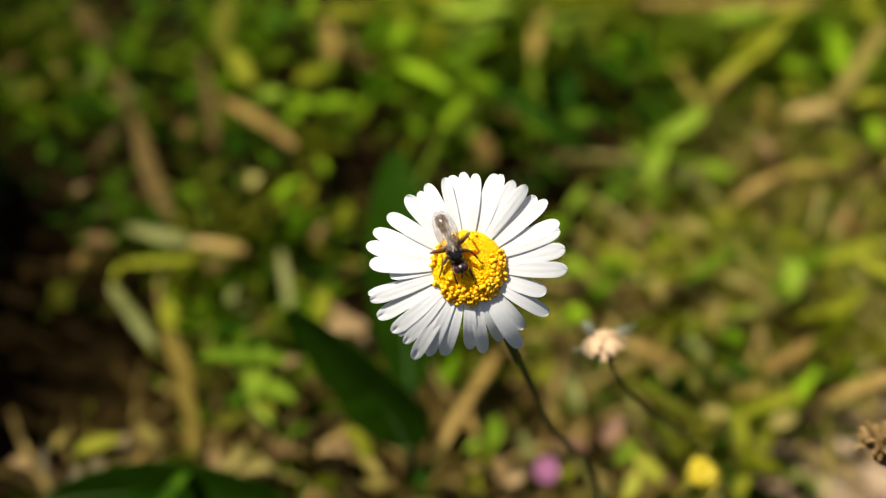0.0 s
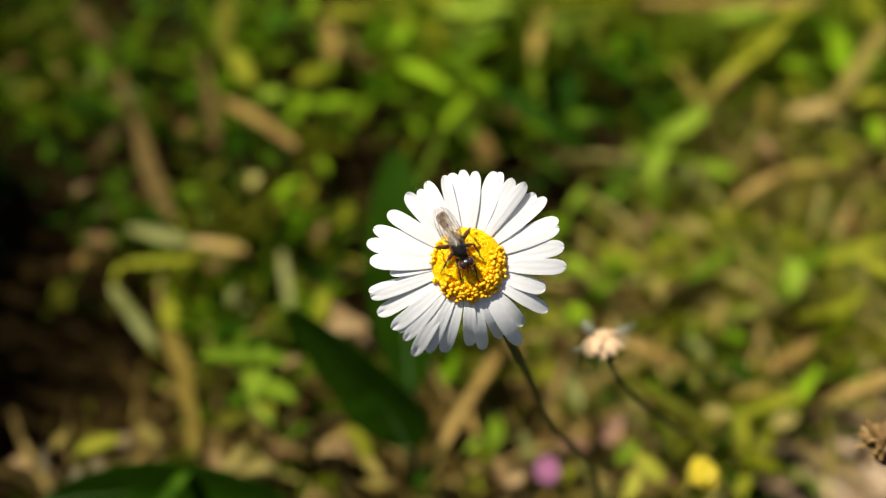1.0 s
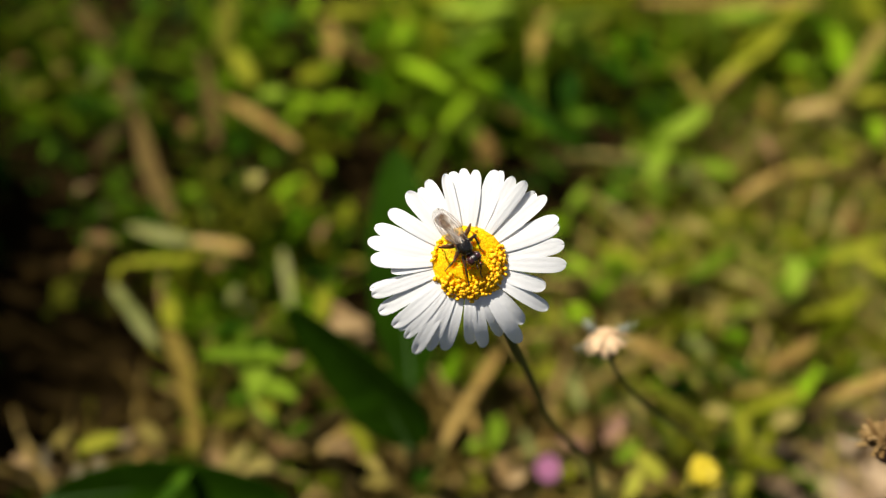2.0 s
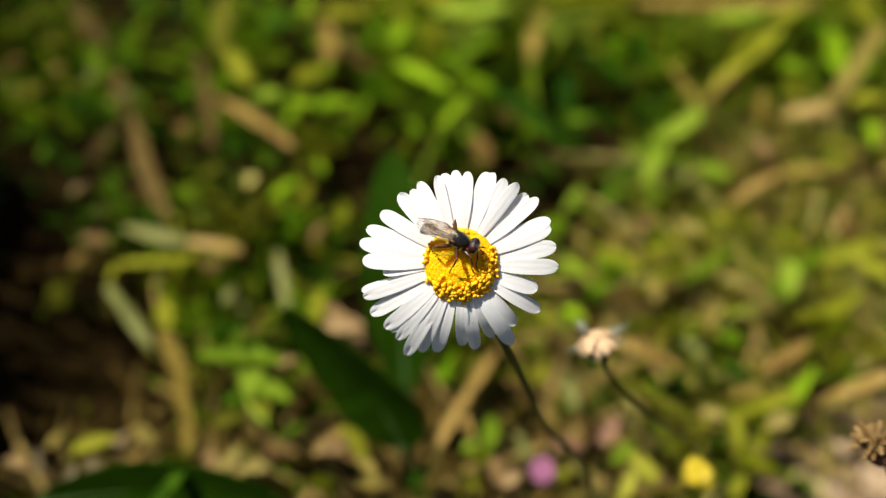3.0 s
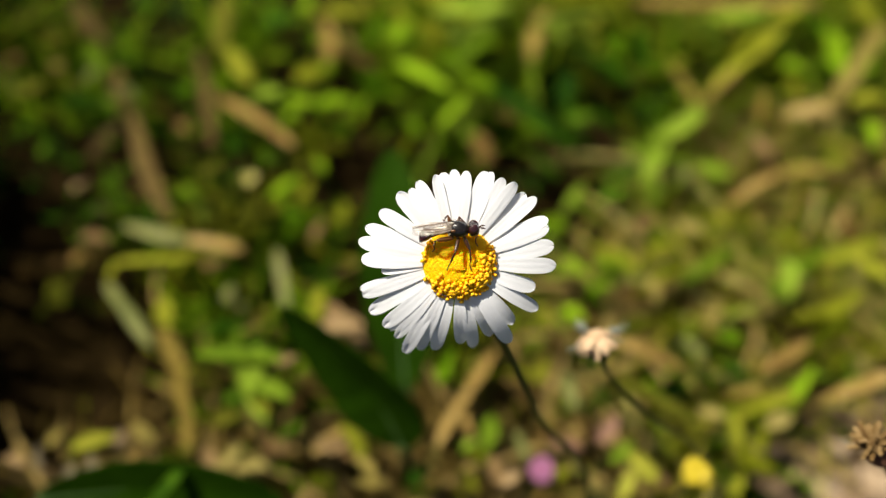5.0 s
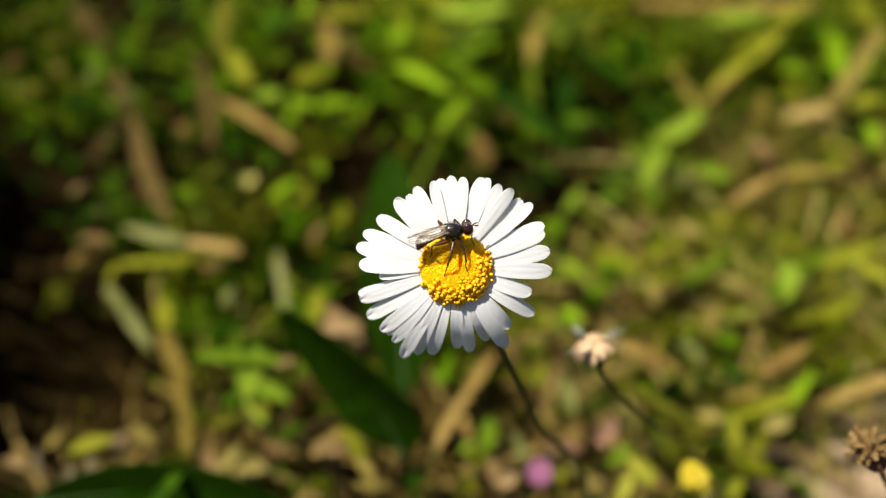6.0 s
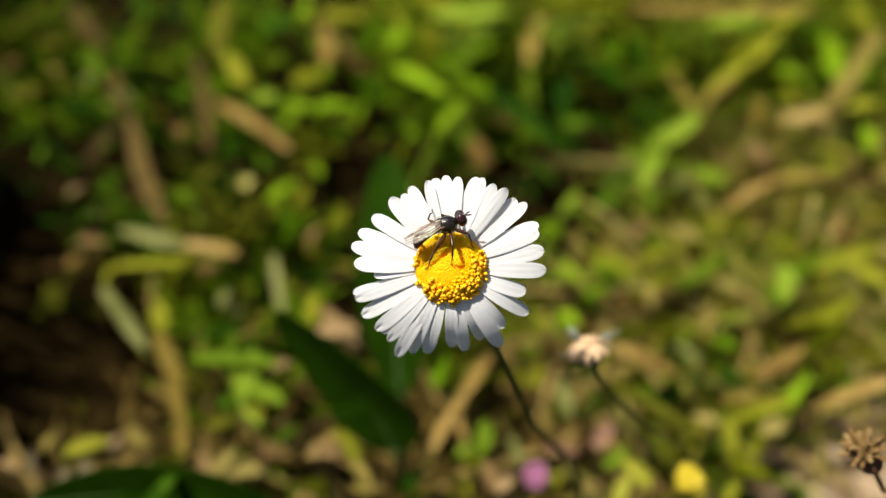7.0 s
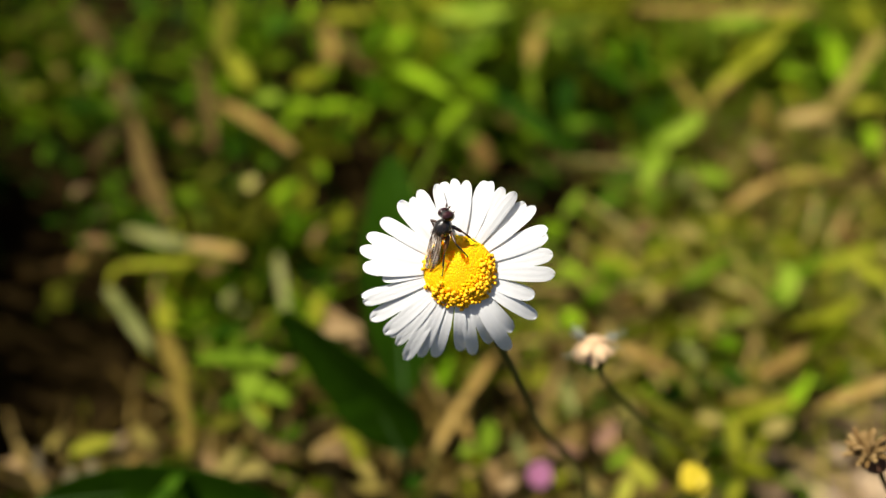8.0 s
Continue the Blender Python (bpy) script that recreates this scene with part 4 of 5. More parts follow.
rng_clod = random.Random(51)
for i in range(280):
    u, v = rng_clod.random(), rng_clod.random()
    clod(0.084 + 0.065 * u, 0.030 + 0.070 * v - 0.012 * u, rng_clod.uniform(4, 12), i)
for i in range(10):
    clod(rng_clod.uniform(-0.125, -0.07), rng_clod.uniform(0.05, 0.075), rng_clod.uniform(3, 8), 100 + i)


# other flowers
def withered_head(top, stem, foot, petal_mat, cup_mat, size, label, seed, hairs, slim, droop):
    """A spent flower head: a cup of bracts, dry petals and seed hairs on a thin stem."""
    root = thing("withered_flower", Matrix.Translation((foot[0], foot[1], 0)), label, "flower")
    off = root.location
    bm = bmesh.new()
    low = Vector(stem[-1]).lerp(Vector((foot[0], foot[1], 0)), 0.5)
    tube(bm, curve_points([Vector(p) - off for p in [top] + stem + [tuple(low), (foot[0], foot[1], -0.004)]], 50), [(0.31 + 0.5 * max(0, 1 - i / 4)) * MM for i in range(51)], 8)
    part("stem", bm, STEM if hairs > 50 else BROWN, root, "thin dull stem")
    axis = (Vector(top) - Vector(stem[0])).normalized()
    m = Matrix.Translation(Vector(top) - off) @ axis.to_track_quat("Z", "Y").to_matrix().to_4x4() @ Matrix.Scale(size, 4)
    bm = bmesh.new()
    ball(bm, (0, 0, -0.9 * MM), (1.3 * MM, 1.3 * MM, 1.2 * MM), 8, 12)
    part("receptacle", bm, cup_mat, root, "brown cup of bracts").matrix_basis = m
    rng = random.Random(seed)
    bm = bmesh.new()
    slab(bm, lambda u, v: ((0.15 + 1.9 * u) * MM, v * slim * MM * (1 - 0.6 * u), (0.2 + (3.6 - 2.4 * droop) * u - (1.4 + 2.6 * droop) * u * u) * MM), 7, 3, 0.12 * MM)
    me = mesh_of("dry_petal", bm, petal_mat)
    for k in range(34):
        s = rng.uniform(0.8, 1.2)
        part("dry_petal", me, petal_mat, root).matrix_basis = m @ pose(0, 0, 0, rng.uniform(-12, 12), rng.uniform(-30, 15), k * 137.5 + rng.uniform(-8, 8)) @ Matrix.Diagonal((s, s, s, 1))
    bm = bmesh.new()
    for k in range(hairs // 3):
        a, e = rng.uniform(0, 6.283), rng.uniform(-0.2, 0.5)
        d = Vector((math.cos(a) * math.cos(e), math.sin(a) * math.cos(e), math.sin(e)))
        tube(bm, [d * 1.2 * MM, d * rng.uniform(2.4, 3.6) * MM], [0.05 * MM, 0.02 * MM], 4)
    ob = part("seed_hair", bm, PAPPUS, root, "fine pale seed hairs")
    ob.matrix_basis = m
    tagged(ob, kind="stuff")
    if hairs > 50:
        # two loose tufts of hairs that have come away at the sides
        bm = bmesh.new()
        for c, way in ((Vector((1.6, 1.0, 0.2)), Vector((0.8, 0.7, 0.1))), (Vector((-1.3, 1.1, 0.0)), Vector((-0.6, 0.75, 0.1)))):
            for k in range(45):
                d = way + Vector((rng.uniform(-1, 1), rng.uniform(-1, 1), rng.uniform(-1, 1))) * 0.55
                tube(bm, [c * MM, (c + d * rng.uniform(0.8, 1.9)) * MM], [0.05 * MM, 0.03 * MM], 4)
        ob = part("seed_hair", bm, PAPPUS, root, "loose tuft of grey seed hairs")
        ob.matrix_basis = Matrix.Translation(Vector(top) - off) @ TILT
        tagged(ob, kind="stuff")


withered_head(BUD_TOP, BUD_STEM, (0.0560, 0.0370), SEED, BROWN, 1.22, "withered daisy head gone to seed on a thin bent stem", 9, 90, 0.75, 0.62)
withered_head(BROWN_TOP, BROWN_STEM, (0.0565, 0.0200), TAN_LEAF, BLUSH, 1.15, "shrivelled brown flower head on a thin stem", 10, 8, 0.4, 0.1)


def small_flower(top, size, mat, foot, petals, label, seed):
    top = Vector(top)
    root = thing("wild_flower", Matrix.Translation((foot[0], foot[1], 0)), label, "flower")
    off, rng = root.location, random.Random(seed)
    bm = bmesh.new()
    tube(bm, curve_points([top - off, ((top.x - off.x) * 0.6, (top.y - off.y) * 0.6, top.z * 0.5), (0, 0, -0.004)], 16), 0.5 * MM, 7)
    part("stem", bm, STEM, root)
    m = Matrix.Translation(top - off) @ pose(0, 0, 0, 20 + rng.uniform(-8, 8), rng.uniform(-10, 10), 0)
    bm = bmesh.new()
    ball(bm, (0, 0, 0), (size * 0.22 * MM, size * 0.22 * MM, size * 0.2 * MM), 6, 10)
    part("heart", bm, mat, root).matrix_basis = m
    bm = bmesh.new()
    slab(bm, lambda u, v: (size * MM * (0.08 + 0.44 * u), v * size * MM * 0.17 * math.sin(0.35 + 2.4 * u), size * MM * (0.3 * u - 0.22 * u * u)), 7, 4, 0.15 * MM)
    me = mesh_of("petal", bm, mat)
    for k in range(petals):
        part("petal", me, mat, root).matrix_basis = m @ pose(0, 0, 0.1 * (k % 2) * MM, 0, rng.uniform(-15, 5), 360 / petals * k + rng.uniform(-6, 6))


small_flower(YELLOW_TOP, 5.2, YELLOW, (0.048, 0.040), 13, "small bright yellow flower low in the grass", 1)
small_flower(PINK_TOP, 5.4, PINK, (0.020, 0.053), 8, "small pink flower low in the grass", 2)
small_flower(SMALL_YELLOW_TOP, 6.0, YELLOW, (0.099, 0.103), 7, "small yellow flower deep in the grass", 3)


# the plant carpet: where its tones lie, in mm: x, y, reach
FRESH_ZONES = [(84, 72, 8), (74, 75, 8), (93, 80, 8), (25, 231, 16), (8, 218, 17), (94, 81, 10), (63, 128, 11), (55, 134, 10), (95, 154, 9), (120, 194, 14), (134, 208, 17), (152, 218, 14), (106, 211, 13), (133, 126, 8), (3, 231, 21), (20, 211, 25), (122, 224, 26), (88, 185, 16), (71, 154, 13), (-62, 199, 13), (-129, 215, 17), (-81, 231, 14), (-56, 95, 14), (-47, 80, 11), (80, 74, 13), (56, 81, 10), (-99, 150, 12), (116, 106, 13), (-165, 234, 14)]
OLIVE_ZONES = [(118, 112, 15), (37, 241, 16), (76, 248, 18), (112, 248, 18), (143, 248, 20), (52, 62, 10), (12, 66, 7), (26, 248, 14), (59, 244, 14), (92, 241, 16), (160, 244, 18), (-7, 231, 26), (94, 115, 12), (112, 117, 17), (77, 110, 12), (71, 121, 11), (-153, 231, 12), (-65, 145, 17), (-79, 130, 14), (-45, 188, 16), (-58, 78, 12), (-85, 67, 14), (27, 85, 15), (122, 244, 23), (-21, 67, 13)]
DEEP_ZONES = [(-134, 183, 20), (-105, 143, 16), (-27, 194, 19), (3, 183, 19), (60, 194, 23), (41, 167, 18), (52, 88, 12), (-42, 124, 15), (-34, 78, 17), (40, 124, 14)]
# First eight clear the earth mound; the rest are gaps standing in for shade.
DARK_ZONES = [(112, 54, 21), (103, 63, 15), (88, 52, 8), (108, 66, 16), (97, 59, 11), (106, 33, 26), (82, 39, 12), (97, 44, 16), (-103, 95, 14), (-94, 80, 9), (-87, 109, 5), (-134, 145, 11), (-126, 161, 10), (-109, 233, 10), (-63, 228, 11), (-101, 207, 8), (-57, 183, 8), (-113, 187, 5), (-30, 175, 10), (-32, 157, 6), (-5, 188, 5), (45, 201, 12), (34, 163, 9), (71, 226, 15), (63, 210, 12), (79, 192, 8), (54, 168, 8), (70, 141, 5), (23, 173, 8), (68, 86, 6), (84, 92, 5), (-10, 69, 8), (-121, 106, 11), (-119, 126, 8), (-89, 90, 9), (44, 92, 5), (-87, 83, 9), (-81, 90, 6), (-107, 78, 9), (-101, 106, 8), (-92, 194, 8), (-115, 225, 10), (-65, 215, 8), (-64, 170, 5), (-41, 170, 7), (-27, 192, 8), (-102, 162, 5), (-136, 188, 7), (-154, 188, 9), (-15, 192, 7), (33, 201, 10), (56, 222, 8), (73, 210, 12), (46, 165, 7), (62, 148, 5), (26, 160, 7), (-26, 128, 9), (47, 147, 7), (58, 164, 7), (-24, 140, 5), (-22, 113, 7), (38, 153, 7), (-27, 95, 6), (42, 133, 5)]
LITTER_ZONES = [(-46, 66, 8), (-55, 63, 8), (-25, 68, 8), (-17, 59, 8), (12, 60, 8), (19, 66, 5), (33, 66, 10), (42, 75, 7), (114, 153, 12), (126, 144, 12), (107, 168, 11), (52, 99, 8)]
DRY_ZONES = [(117, 169, 15), (134, 150, 19), (55, 110, 12), (86, 95, 10), (100, 62, 14), (110, 157, 18), (110, 66, 15), (-90, 59, 10), (125, 143, 17), (127, 169, 15), (-48, 66, 14), (-15, 62, 14), (17, 60, 14), (68, 108, 16), (39, 69, 9)]


def share(zones, x, y):
    """How strongly a place in metres belongs to a set of zones."""
    z = np.array(zones, float)
    d = (np.asarray(x)[..., None] * 1000 - z[:, 0]) ** 2 + (np.asarray(y)[..., None] * 1000 - z[:, 1]) ** 2
    return np.exp(-d / z[:, 2] ** 2).max(-1)


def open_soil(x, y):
    """1 where dark soil shows between the plants, mostly in place of shade, and on the strip towards the camera, where
    nothing grows tall; 0 elsewhere.
    """
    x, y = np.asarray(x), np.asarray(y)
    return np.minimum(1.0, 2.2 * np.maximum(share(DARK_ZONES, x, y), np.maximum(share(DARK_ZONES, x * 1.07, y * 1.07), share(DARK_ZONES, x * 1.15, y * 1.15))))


def clump(x, y):
    """Clumps of plants and gaps between them, about 20 mm across; 0 to 1."""
    return np.clip([0.75 + 2.0 * noise.noise((a * 48, b * 48, 3.0)) for a, b in zip(np.atleast_1d(x), np.atleast_1d(y))], 0, 1)


def plant_cover(x, y):
    """How closely the small weeds stand: thinned on one side, where dark soil stands in for shade, and in the hay on
    the other.
    """
    return np.where(np.asarray(x) < -0.02, 0.5, np.where((np.asarray(x) > 0.045) & (np.asarray(y) < 0.16), 0.3, 1.0))


def carpet_plant(tone, label, seed):
    """A small leafy plant, 20 mm high, with its foot at the origin."""
    rng = random.Random(seed)
    root = thing("weed" if tone != "dry" else "dead_weed", Matrix(), label, "weed", "carpet of weeds")
    bm = bmesh.new()
    h = rng.uniform(14, 22) * MM
    line = curve_points([(0, 0, -0.003), (rng.uniform(-2, 2) * MM, rng.uniform(-2, 2) * MM, h * 0.5), (rng.uniform(-4, 4) * MM, rng.uniform(-4, 4) * MM, h)], 6)
    tube(bm, line, [(0.6 - 0.05 * i) * MM for i in range(7)], 5)
    part("stalk", bm, BROWN if tone == "dry" else STEM, root)
    for k in range(6 if tone != "dry" else 4):
        p = line[rng.randint(2, 6)]
        s = rng.uniform(5.5, 9.5) * MM
        ob = part("leaf", rng.choice(LEAF_SHAPES[tone]), None, root)
        ob.matrix_basis = Matrix.Translation(p) @ pose(0, 0, 0, rng.uniform(-35, 35), rng.uniform(-40, 20), 137 * k + rng.uniform(-20, 20)) @ Matrix.Diagonal((s * 1.5, s * 0.8, s, 1))
    return root


def joined(name, places, label):
    """Many copies of a plant's parts, joined into one mesh: places of (proto, pose)."""
    verts, faces, mats, index, count = [], [], [], [], 0
    for proto, m in places:
        for ob in proto.children:
            me = ob.data
            co = np.empty(len(me.vertices) * 3)
            me.vertices.foreach_get("co", co)
            mw = np.array(m @ ob.matrix_basis)
            verts.append(co.reshape(-1, 3) @ mw[:3, :3].T + mw[:3, 3])
            if me.materials[0] not in mats:
                mats.append(me.materials[0])
            k = mats.index(me.materials[0])
            for p in me.polygons:
                faces.append([v + count for v in p.vertices])
                index.append(k)
            count += len(me.vertices)
    me = bpy.data.meshes.new(name)
    me.from_pydata(np.concatenate(verts).tolist(), [], faces)
    for mt in mats:
        me.materials.append(mt)
    me.polygons.foreach_set("material_index", index)
    me.polygons.foreach_set("use_smooth", [True] * len(faces))
    return tagged(new(name, me), label, "weeds", kind="stuff")


def build_carpet():
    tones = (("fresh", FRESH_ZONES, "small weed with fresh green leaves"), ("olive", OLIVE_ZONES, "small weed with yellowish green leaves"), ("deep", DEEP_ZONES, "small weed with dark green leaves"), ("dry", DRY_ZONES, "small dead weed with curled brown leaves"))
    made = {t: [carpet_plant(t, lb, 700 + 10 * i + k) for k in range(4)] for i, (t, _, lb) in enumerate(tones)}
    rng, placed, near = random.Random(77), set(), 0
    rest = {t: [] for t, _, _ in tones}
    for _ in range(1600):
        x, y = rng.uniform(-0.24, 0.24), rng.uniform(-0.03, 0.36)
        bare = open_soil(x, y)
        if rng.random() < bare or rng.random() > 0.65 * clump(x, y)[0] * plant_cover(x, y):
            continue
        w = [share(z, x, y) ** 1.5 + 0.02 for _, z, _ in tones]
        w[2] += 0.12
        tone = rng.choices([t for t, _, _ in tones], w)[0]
        proto = rng.choice(made[tone])
        k = rng.uniform(0.6, 1.15) * (0.6 if tone == "dry" else 0.75 if tone == "deep" else 1.0)
        m = Matrix.Translation((x, y, ground_height(x, y))) @ pose(0, 0, 0, rng.uniform(-12, 12), rng.uniform(-12, 12), rng.uniform(0, 360)) @ Matrix.Scale(k, 4)
        if abs(x) < 0.1 and 0.05 < y < 0.17 and near < 190:
            near += 1
            if proto in placed:
                copy_thing(proto, m)
            else:
                placed.add(proto)
                proto.matrix_basis = m
        else:
            rest[tone].append((proto, m))
    names = {"fresh": "weed_carpet", "olive": "weed_carpet", "deep": "weed_carpet", "dry": "dead_weed_carpet"}
    for t, _, lb in tones:
        joined(names[t], rest[t], "carpet of " + lb.replace("weed", "weeds"))
    for group in made.values():
        for k, proto in enumerate(group):
            if proto not in placed:
                proto.matrix_basis = Matrix.Translation((0.2 + 0.02 * k, 0.3, 0))


build_carpet()


# grass and litter that cover the soil
def scatter(name, count, seed, mat, length, width, spread, lift, where, label, category):
    """Thin curved blades in one mesh; where gives their density over arrays of x and y."""
    pick = np.random.default_rng(seed)
    rng = random.Random(seed)
    xs, ys = pick.uniform(-0.27, 0.27, 90000), pick.uniform(-0.08, 0.38, 90000)
    dens = np.maximum(where(xs, ys), 0.0)
    chosen = pick.choice(len(xs), min(count, int((dens > 0).sum())), replace=False, p=dens / dens.sum())
    verts, faces = [], []
    for c in chosen:
        x, y = float(xs[c]), float(ys[c])
        z = ground_height(x, y) - 0.002
        a, ln, w = rng.uniform(0, 6.283), rng.uniform(*length), rng.uniform(*width)
        lean, d = rng.uniform(*spread), Vector((math.cos(a), math.sin(a), 0))
        s = Vector((-d.y, d.x, 0)) * w * 0.5
        base, first = Vector((x, y, z + rng.uniform(*lift))), len(verts)
        steps = 4
        for i in range(steps + 1):
            u = i / steps
            p = base + d * (ln * u * math.sin(lean * (0.4 + 0.6 * u))) + Vector((0, 0, ln * u * math.cos(lean * (0.4 + 0.6 * u))))
            k = 1 - 0.85 * u ** 2
            t = Vector((0, 0, w * 0.08)) + d * (w * 0.06)
            for q in (p - s * k, p + t, p + s * k, p - t):
                verts.append(tuple(q))
        for i in range(steps):
            for j in range(4):
                b = first + i * 4
                faces.append((b + j, b + (j + 1) % 4, b + 4 + (j + 1) % 4, b + 4 + j))
    me = bpy.data.meshes.new(name)
    me.from_pydata(verts, [], faces)
    me.materials.append(mat)
    me.polygons.foreach_set("use_smooth", [True] * len(faces))
    return tagged(new(name, me), label, category, kind="stuff")


def patchy(x, y, f, seed):
    return np.clip([0.5 + 1.6 * noise.noise((a * f, b * f, seed)) for a, b in zip(x, y)], 0, 1)


def ramp_up(v):
    return np.clip(v, 0, 1)


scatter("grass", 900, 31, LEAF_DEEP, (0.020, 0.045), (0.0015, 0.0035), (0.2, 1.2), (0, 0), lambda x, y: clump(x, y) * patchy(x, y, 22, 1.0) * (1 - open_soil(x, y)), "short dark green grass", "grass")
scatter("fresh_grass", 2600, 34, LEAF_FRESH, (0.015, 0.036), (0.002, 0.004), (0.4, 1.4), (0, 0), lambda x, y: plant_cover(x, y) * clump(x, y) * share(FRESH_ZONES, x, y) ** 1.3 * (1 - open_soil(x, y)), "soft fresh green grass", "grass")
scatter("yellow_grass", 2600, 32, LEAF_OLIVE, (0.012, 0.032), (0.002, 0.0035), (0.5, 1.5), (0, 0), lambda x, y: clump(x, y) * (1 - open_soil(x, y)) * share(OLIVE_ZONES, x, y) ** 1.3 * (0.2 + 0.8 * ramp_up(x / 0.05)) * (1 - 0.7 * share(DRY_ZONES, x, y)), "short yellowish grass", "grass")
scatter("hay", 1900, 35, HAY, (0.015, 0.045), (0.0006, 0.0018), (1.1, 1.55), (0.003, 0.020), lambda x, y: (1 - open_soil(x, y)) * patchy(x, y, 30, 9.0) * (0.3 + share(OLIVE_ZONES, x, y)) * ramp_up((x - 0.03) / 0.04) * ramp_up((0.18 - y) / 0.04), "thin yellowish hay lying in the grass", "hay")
# Unseen grass left of the view, added only to shade that side.
scatter("tall_grass", 1500, 36, LEAF_DEEP, (0.07, 0.15), (0.003, 0.007), (0.05, 0.5), (0, 0), lambda x, y: 1.0 * ((x > -0.20 - 0.344 * y) & (x < -0.13 - 0.344 * y) & (y > -0.02) & (y < 0.30)), "unseen tall grass added to shade the left side", "grass")
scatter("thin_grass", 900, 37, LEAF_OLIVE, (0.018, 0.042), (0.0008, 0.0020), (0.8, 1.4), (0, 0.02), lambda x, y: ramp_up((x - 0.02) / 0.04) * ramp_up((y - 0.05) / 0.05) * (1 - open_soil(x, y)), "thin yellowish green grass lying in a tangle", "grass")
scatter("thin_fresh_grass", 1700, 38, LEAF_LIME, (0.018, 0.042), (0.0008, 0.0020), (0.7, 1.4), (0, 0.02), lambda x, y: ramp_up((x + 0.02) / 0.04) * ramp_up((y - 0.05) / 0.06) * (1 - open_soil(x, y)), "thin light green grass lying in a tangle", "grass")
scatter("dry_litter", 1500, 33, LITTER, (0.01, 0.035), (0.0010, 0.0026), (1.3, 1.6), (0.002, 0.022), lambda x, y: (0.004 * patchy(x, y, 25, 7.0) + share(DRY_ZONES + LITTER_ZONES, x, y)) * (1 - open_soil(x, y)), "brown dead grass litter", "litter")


def meadow():
    """Longer meadow grass round the clearing, out to a few metres."""
    rng = random.Random(61)
    verts, faces = [], []
    for _ in range(16000):
        r = 0.36 + 3.2 * rng.random() ** 1.6
        a = rng.uniform(0, 6.283)
        x, y = r * math.cos(a), 0.15 + r * math.sin(a)
        if noise.noise((x * 3, y * 3, 8.0)) < -0.25:
            continue
        ln, w, b = rng.uniform(0.04, 0.14), rng.uniform(0.003, 0.008) * (1 + r), rng.uniform(0, 6.283)
        d, n = Vector((math.cos(b), math.sin(b), 0)), len(verts)
        s, base = Vector((-d.y, d.x, 0)) * w * 0.5, Vector((x, y, ground_height(x, y) - 0.004))
        lean = rng.uniform(0.1, 0.8)
        mid = base + d * ln * 0.25 * lean + Vector((0, 0, ln * 0.6))
        tip = base + d * ln * lean + Vector((0, 0, ln * (1 - 0.35 * lean)))
        t = d * w * 0.15
        verts += [tuple(q) for q in (base - s, base + t, base + s, base - t, mid - s * 0.8, mid + t, mid + s * 0.8, mid - t, tip)]
        faces += [(n + k, n + (k + 1) % 4, n + 4 + (k + 1) % 4, n + 4 + k) for k in range(4)] + [(n + 4 + k, n + 4 + (k + 1) % 4, n + 8) for k in range(4)]
    me = bpy.data.meshes.new("meadow_grass")
    me.from_pydata(verts, [], faces)
    me.materials.append(LEAF_OLIVE)
    tagged(new("meadow_grass", me), "yellowish green meadow grass round the clearing", "grass", kind="stuff")


meadow()


# things that move: the daisy sways a little, the fly turns round on it
SWAY = [  # seconds, mm
    (0.0, -0.00, 0.00, -0.00),
    (0.5, -0.02, 0.24, -0.02),
    (1.0, 0.07, 0.54, -0.45),
    (1.5, -0.03, 0.64, -0.64),
    (1.7, -0.03, 0.64, -0.64),
    (2.8, 0.00, 0.69, -0.70),
    (3.0, 0.00, 0.69, -0.70),
    (3.5, 0.15, 1.06, -0.93),
    (4.0, -0.13, 1.03, -0.99),
    (4.5, -0.08, 0.98, -1.03),
    (4.7, -0.08, 0.98, -1.03),
    (5.8, -0.03, 1.29, -1.40),
    (6.0, -0.03, 1.29, -1.40),
    (6.5, -0.05, 1.42, -1.57),
    (7.0, 0.09, 1.70, -1.74),
    (7.5, 0.21, 1.47, -1.62),
    (8.0, 0.20, 1.11, -1.36),
]

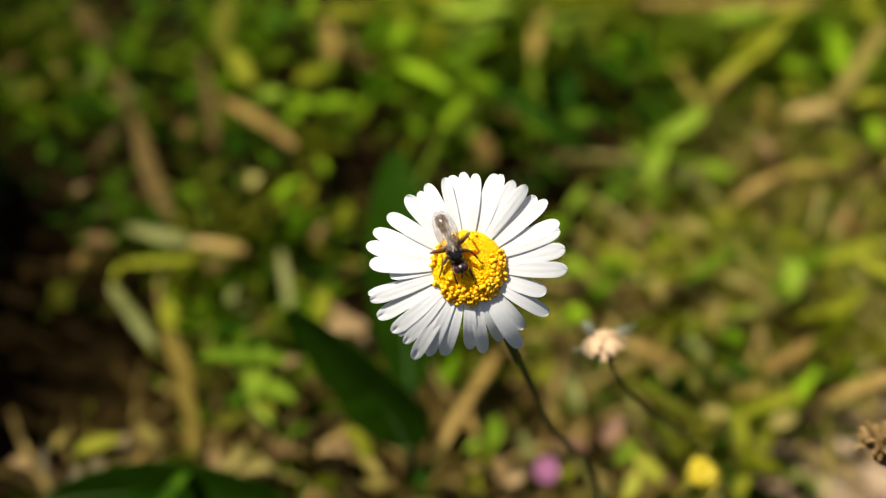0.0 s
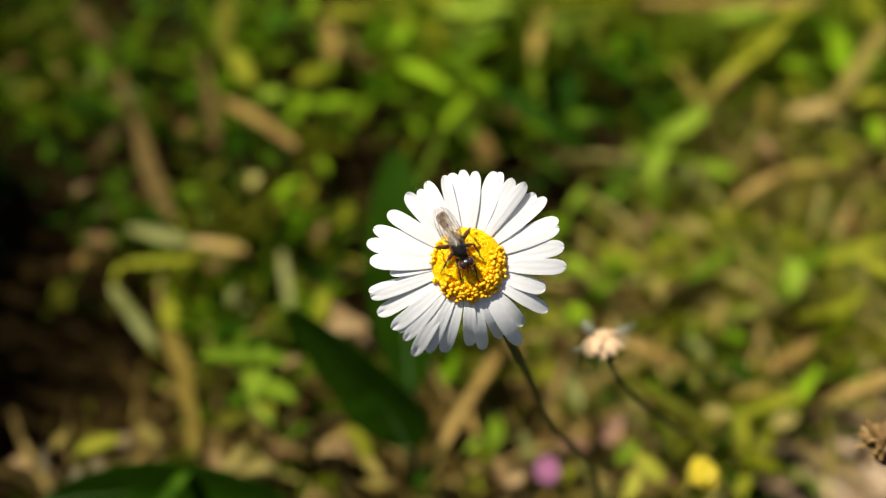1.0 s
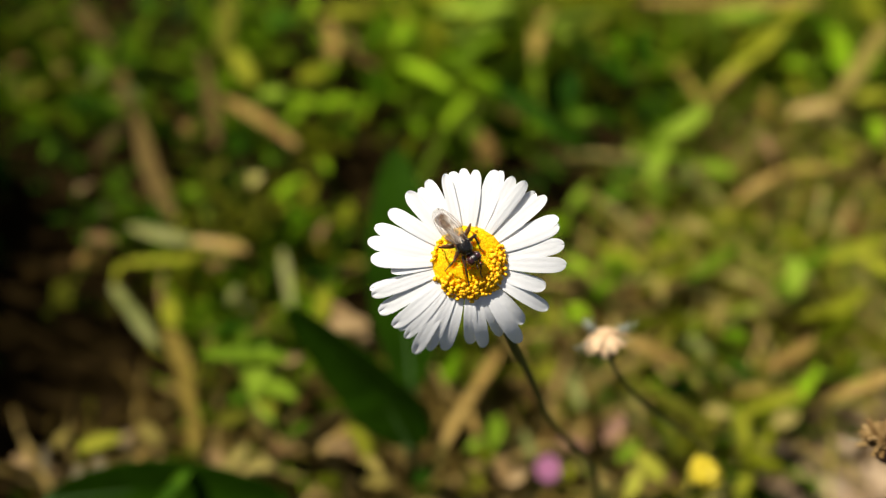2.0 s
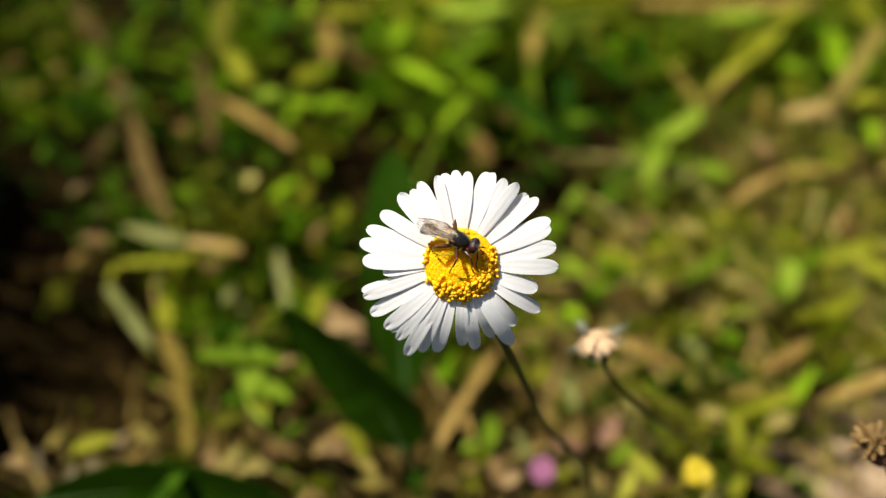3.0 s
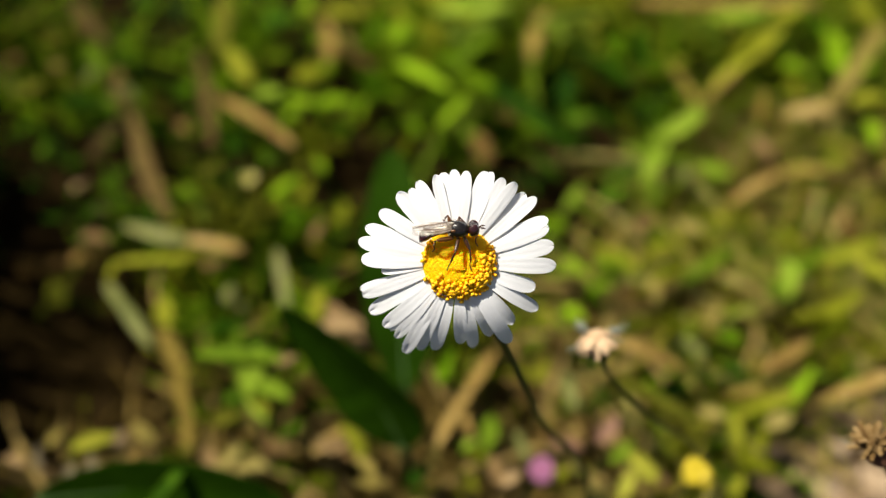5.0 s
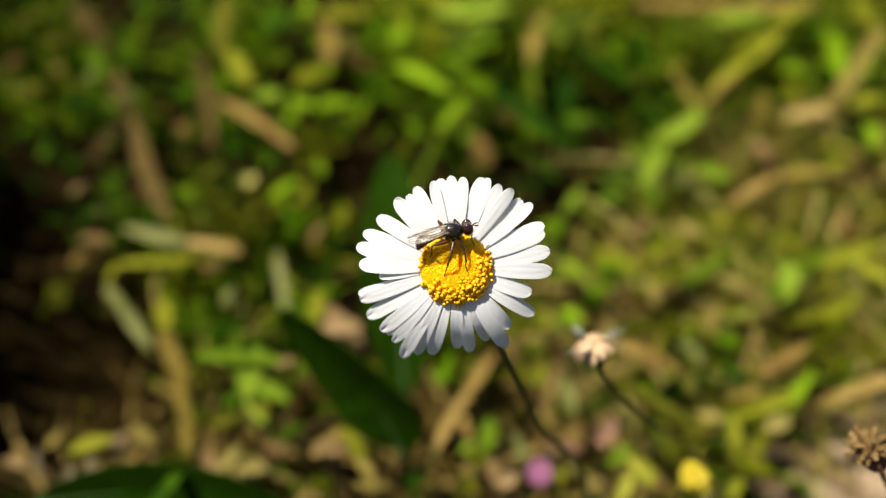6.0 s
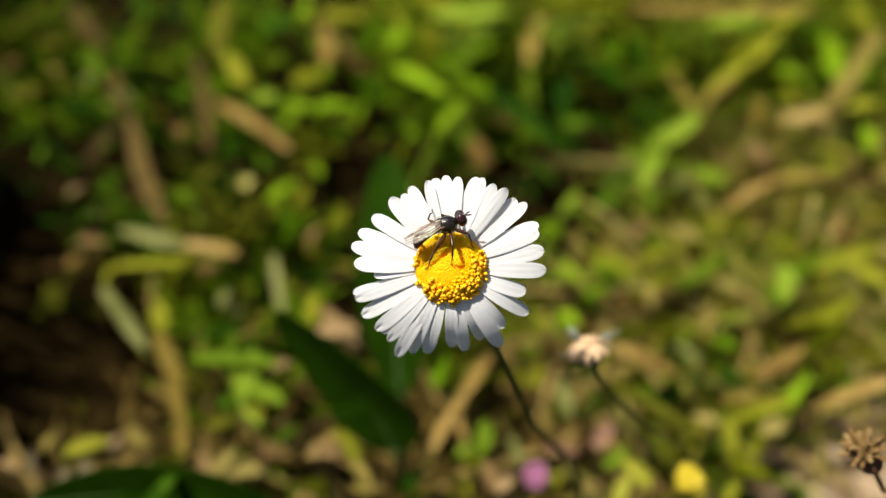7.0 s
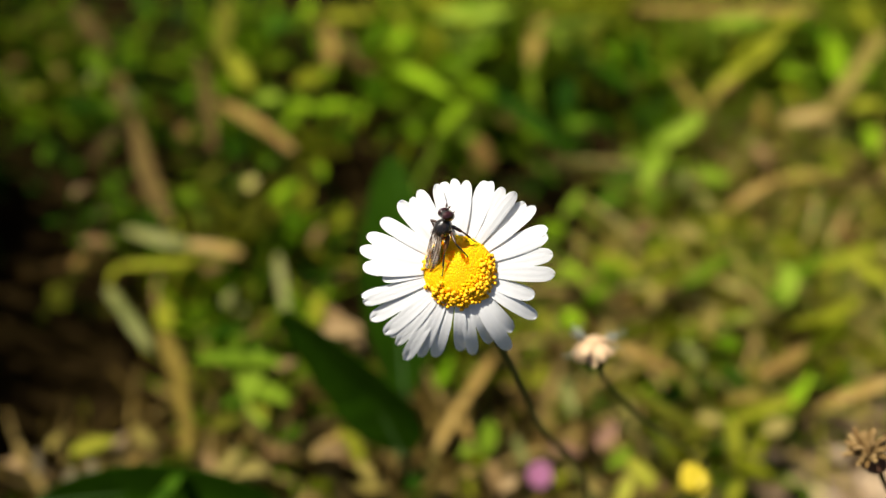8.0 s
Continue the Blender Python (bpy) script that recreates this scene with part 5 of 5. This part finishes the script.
# seconds; thorax right, up and out of the head in mm; heading (right, up, out); back (right, up, out)
FLY_ROWS = [
    (0.0, (-1.40, 1.42, 3.20), (0.38, -0.92, -0.24), (0.02, 0.12, 0.98)),
    (0.5, (-1.15, 1.55, 3.20), (0.43, -0.90, -0.10), (0.02, 0.12, 0.98)),
    (1.0, (-0.98, 1.55, 3.20), (0.46, -0.88, -0.08), (0.02, 0.14, 0.98)),
    (1.5, (-0.95, 1.45, 3.20), (0.47, -0.88, -0.08), (0.02, 0.16, 0.98)),
    (1.7, (-0.80, 1.45, 3.20), (0.49, -0.87, -0.08), (0.02, 0.18, 0.98)),
    (2.25, (-0.45, 1.9, 3.15), (0.78, -0.64, -0.05), (0.10, 0.38, 0.90)),
    (2.8, (-0.15, 2.35, 3.05), (0.92, -0.40, 0.0), (0.14, 0.56, 0.78)),
    (3.0, (-0.22, 2.32, 3.05), (0.92, -0.40, 0.0), (0.14, 0.58, 0.76)),
    (3.5, (-0.24, 3.00, 3.00), (0.99, -0.13, 0.0), (0.05, 0.78, 0.60)),
    (4.0, (-0.10, 3.05, 2.95), (1.0, -0.02, 0.0), (0.0, 0.82, 0.55)),
    (4.5, (-0.10, 3.05, 2.95), (1.0, 0.02, 0.0), (0.0, 0.84, 0.52)),
    (4.7, (-0.10, 3.10, 2.95), (1.0, 0.03, 0.0), (0.0, 0.84, 0.52)),
    (5.25, (-0.18, 3.30, 2.95), (0.99, 0.10, 0.0), (-0.05, 0.85, 0.52)),
    (5.8, (-0.30, 3.50, 2.95), (0.98, 0.18, 0.0), (-0.08, 0.85, 0.52)),
    (6.0, (-0.36, 3.60, 2.95), (0.97, 0.24, 0.0), (-0.10, 0.85, 0.52)),
    (6.5, (-0.38, 4.20, 2.90), (0.91, 0.40, 0.0), (-0.25, 0.80, 0.52)),
    (7.0, (-0.36, 4.20, 2.90), (0.91, 0.41, 0.0), (-0.28, 0.78, 0.55)),
    (7.5, (-0.40, 4.38, 2.90), (0.85, 0.52, 0.0), (-0.32, 0.75, 0.58)),
    (7.7, (-0.75, 4.90, 2.90), (0.70, 0.72, 0.0), (-0.48, 0.60, 0.64)),
    (8.0, (-1.65, 4.22, 3.00), (0.27, 0.88, 0.38), (-0.74, 0.15, 0.64)),
]
# where the feet stand on the head, in mm right and up; order RF RM RH LF LM LH
STANCES = [
    (0.0, ((-0.9, -2.5), (-2.9, -1.1), (-2.8, 1.3), (0.9, -1.9), (1.5, 0.3), (-0.1, 3.4))),
    (1.7, ((-0.3, -2.6), (-2.7, -0.9), (-2.8, 1.4), (1.3, -1.7), (1.6, 0.5), (0.2, 3.4))),
    (2.8, ((1.3, -0.9), (-1.1, -1.0), (-2.9, 1.2), (1.7, -0.8), (0.8, 2.7), (-0.7, 4.0))),
    (4.5, ((1.3, -0.8), (-1.2, -0.8), (-2.7, 1.1), (1.9, 1.3), (1.8, 2.6), (-1.5, 4.2))),
]
LATER_STANCES = [
    (6.0, ((1.3, -0.6), (-1.1, -0.8), (-2.6, 1.1), (2.0, 2.4), (1.5, 3.4), (-1.8, 4.6))),
    (6.5, ((2.6, 1.9), (0.1, -0.1), (-2.5, -0.5), (1.2, 3.6), (0.4, 4.8), (-1.2, 6.9))),
    (7.5, ((2.4, 2.0), (0.3, 0.4), (-2.6, -0.3), (1.2, 3.8), (0.2, 5.2), (-2.6, 5.0))),
    (7.7, ((2.3, 2.3), (0.9, 2.1), (-2.6, 0.0), (1.2, 4.1), (-0.8, 4.6), (-2.8, 2.4))),
    (8.0, ((2.5, 2.5), (0.9, 1.4), (-1.8, -1.1), (-0.4, 4.0), (-1.9, 3.4), (-2.9, -0.1))),
]


def between(rows, t):
    """Linear between rows of (seconds, values...)."""
    for a, b in zip(rows, rows[1:]):
        if t <= b[0]:
            u = max(0.0, (t - a[0]) / (b[0] - a[0]))
            return np.array(a[1]) * (1 - u) + np.array(b[1]) * u
    return np.array(rows[-1][1])


def leg_pose(a, way, hint):
    """The pose of a leg piece that starts at a and runs along way."""
    x = way.normalized()
    z = (hint - x * hint.dot(x)).normalized()
    y = z.cross(x)
    m = Matrix((x, y, z)).transposed().to_4x4()
    m.translation = a
    return m


def motions():
    sway = [(t, (x, y, z)) for t, x, y, z in SWAY]
    rest = daisy.matrix_basis.copy()
    walk(daisy, [(t, Matrix.Translation(Vector(v) * MM) @ rest) for t, v in sway])
    rows, legs = [], {k: ([], []) for k in HIPS}
    for t, place, f, u in FLY_ROWS:
        f, u = Vector(f).normalized(), Vector(u)
        u = (u - f * u.dot(f)).normalized()
        m = Matrix((f, u.cross(f), u)).transposed().to_4x4()
        m.translation = Vector(place)
        inv = m.inverted()
        head = Matrix.Translation(Vector(between(sway, t)) * MM) @ HEAD
        world_m = m.copy()
        world_m.translation = m.translation * MM
        rows.append((t, head @ world_m))
        feet = between(STANCES + LATER_STANCES, t)
        for key, foot in zip(("RF", "RM", "RH", "LF", "LM", "LH"), feet):
            hip, side = Vector(HIPS[key]), -1 if key[0] == "R" else 1
            goal = inv @ Vector((foot[0], foot[1], dome(*foot) + 0.25))
            a, b = THIGH[key[1]], SHANK[key[1]]
            d = goal - hip
            ln = min(max(d.length, abs(a - b) + 0.05), a + b - 0.05)
            d.normalize()
            hint = Vector(({"F": 0.7, "M": 0.2, "H": -0.35}[key[1]], 0.55 * side, 0.65))
            hint = (hint - d * hint.dot(d)).normalized()
            ca = (a * a + ln * ln - b * b) / (2 * a * ln)
            knee = hip + d * (a * ca) + hint * (a * math.sqrt(max(0, 1 - ca * ca)))
            end = hip + d * ln
            legs[key][0].append((t, leg_pose(hip * MM, knee - hip, hint)))
            legs[key][1].append((t, leg_pose(knee * MM, end - knee, hint)))
    walk(fly, rows)
    for key, (thigh, shank) in fly_legs.items():
        walk(thigh, legs[key][0])
        walk(shank, legs[key][1])


motions()
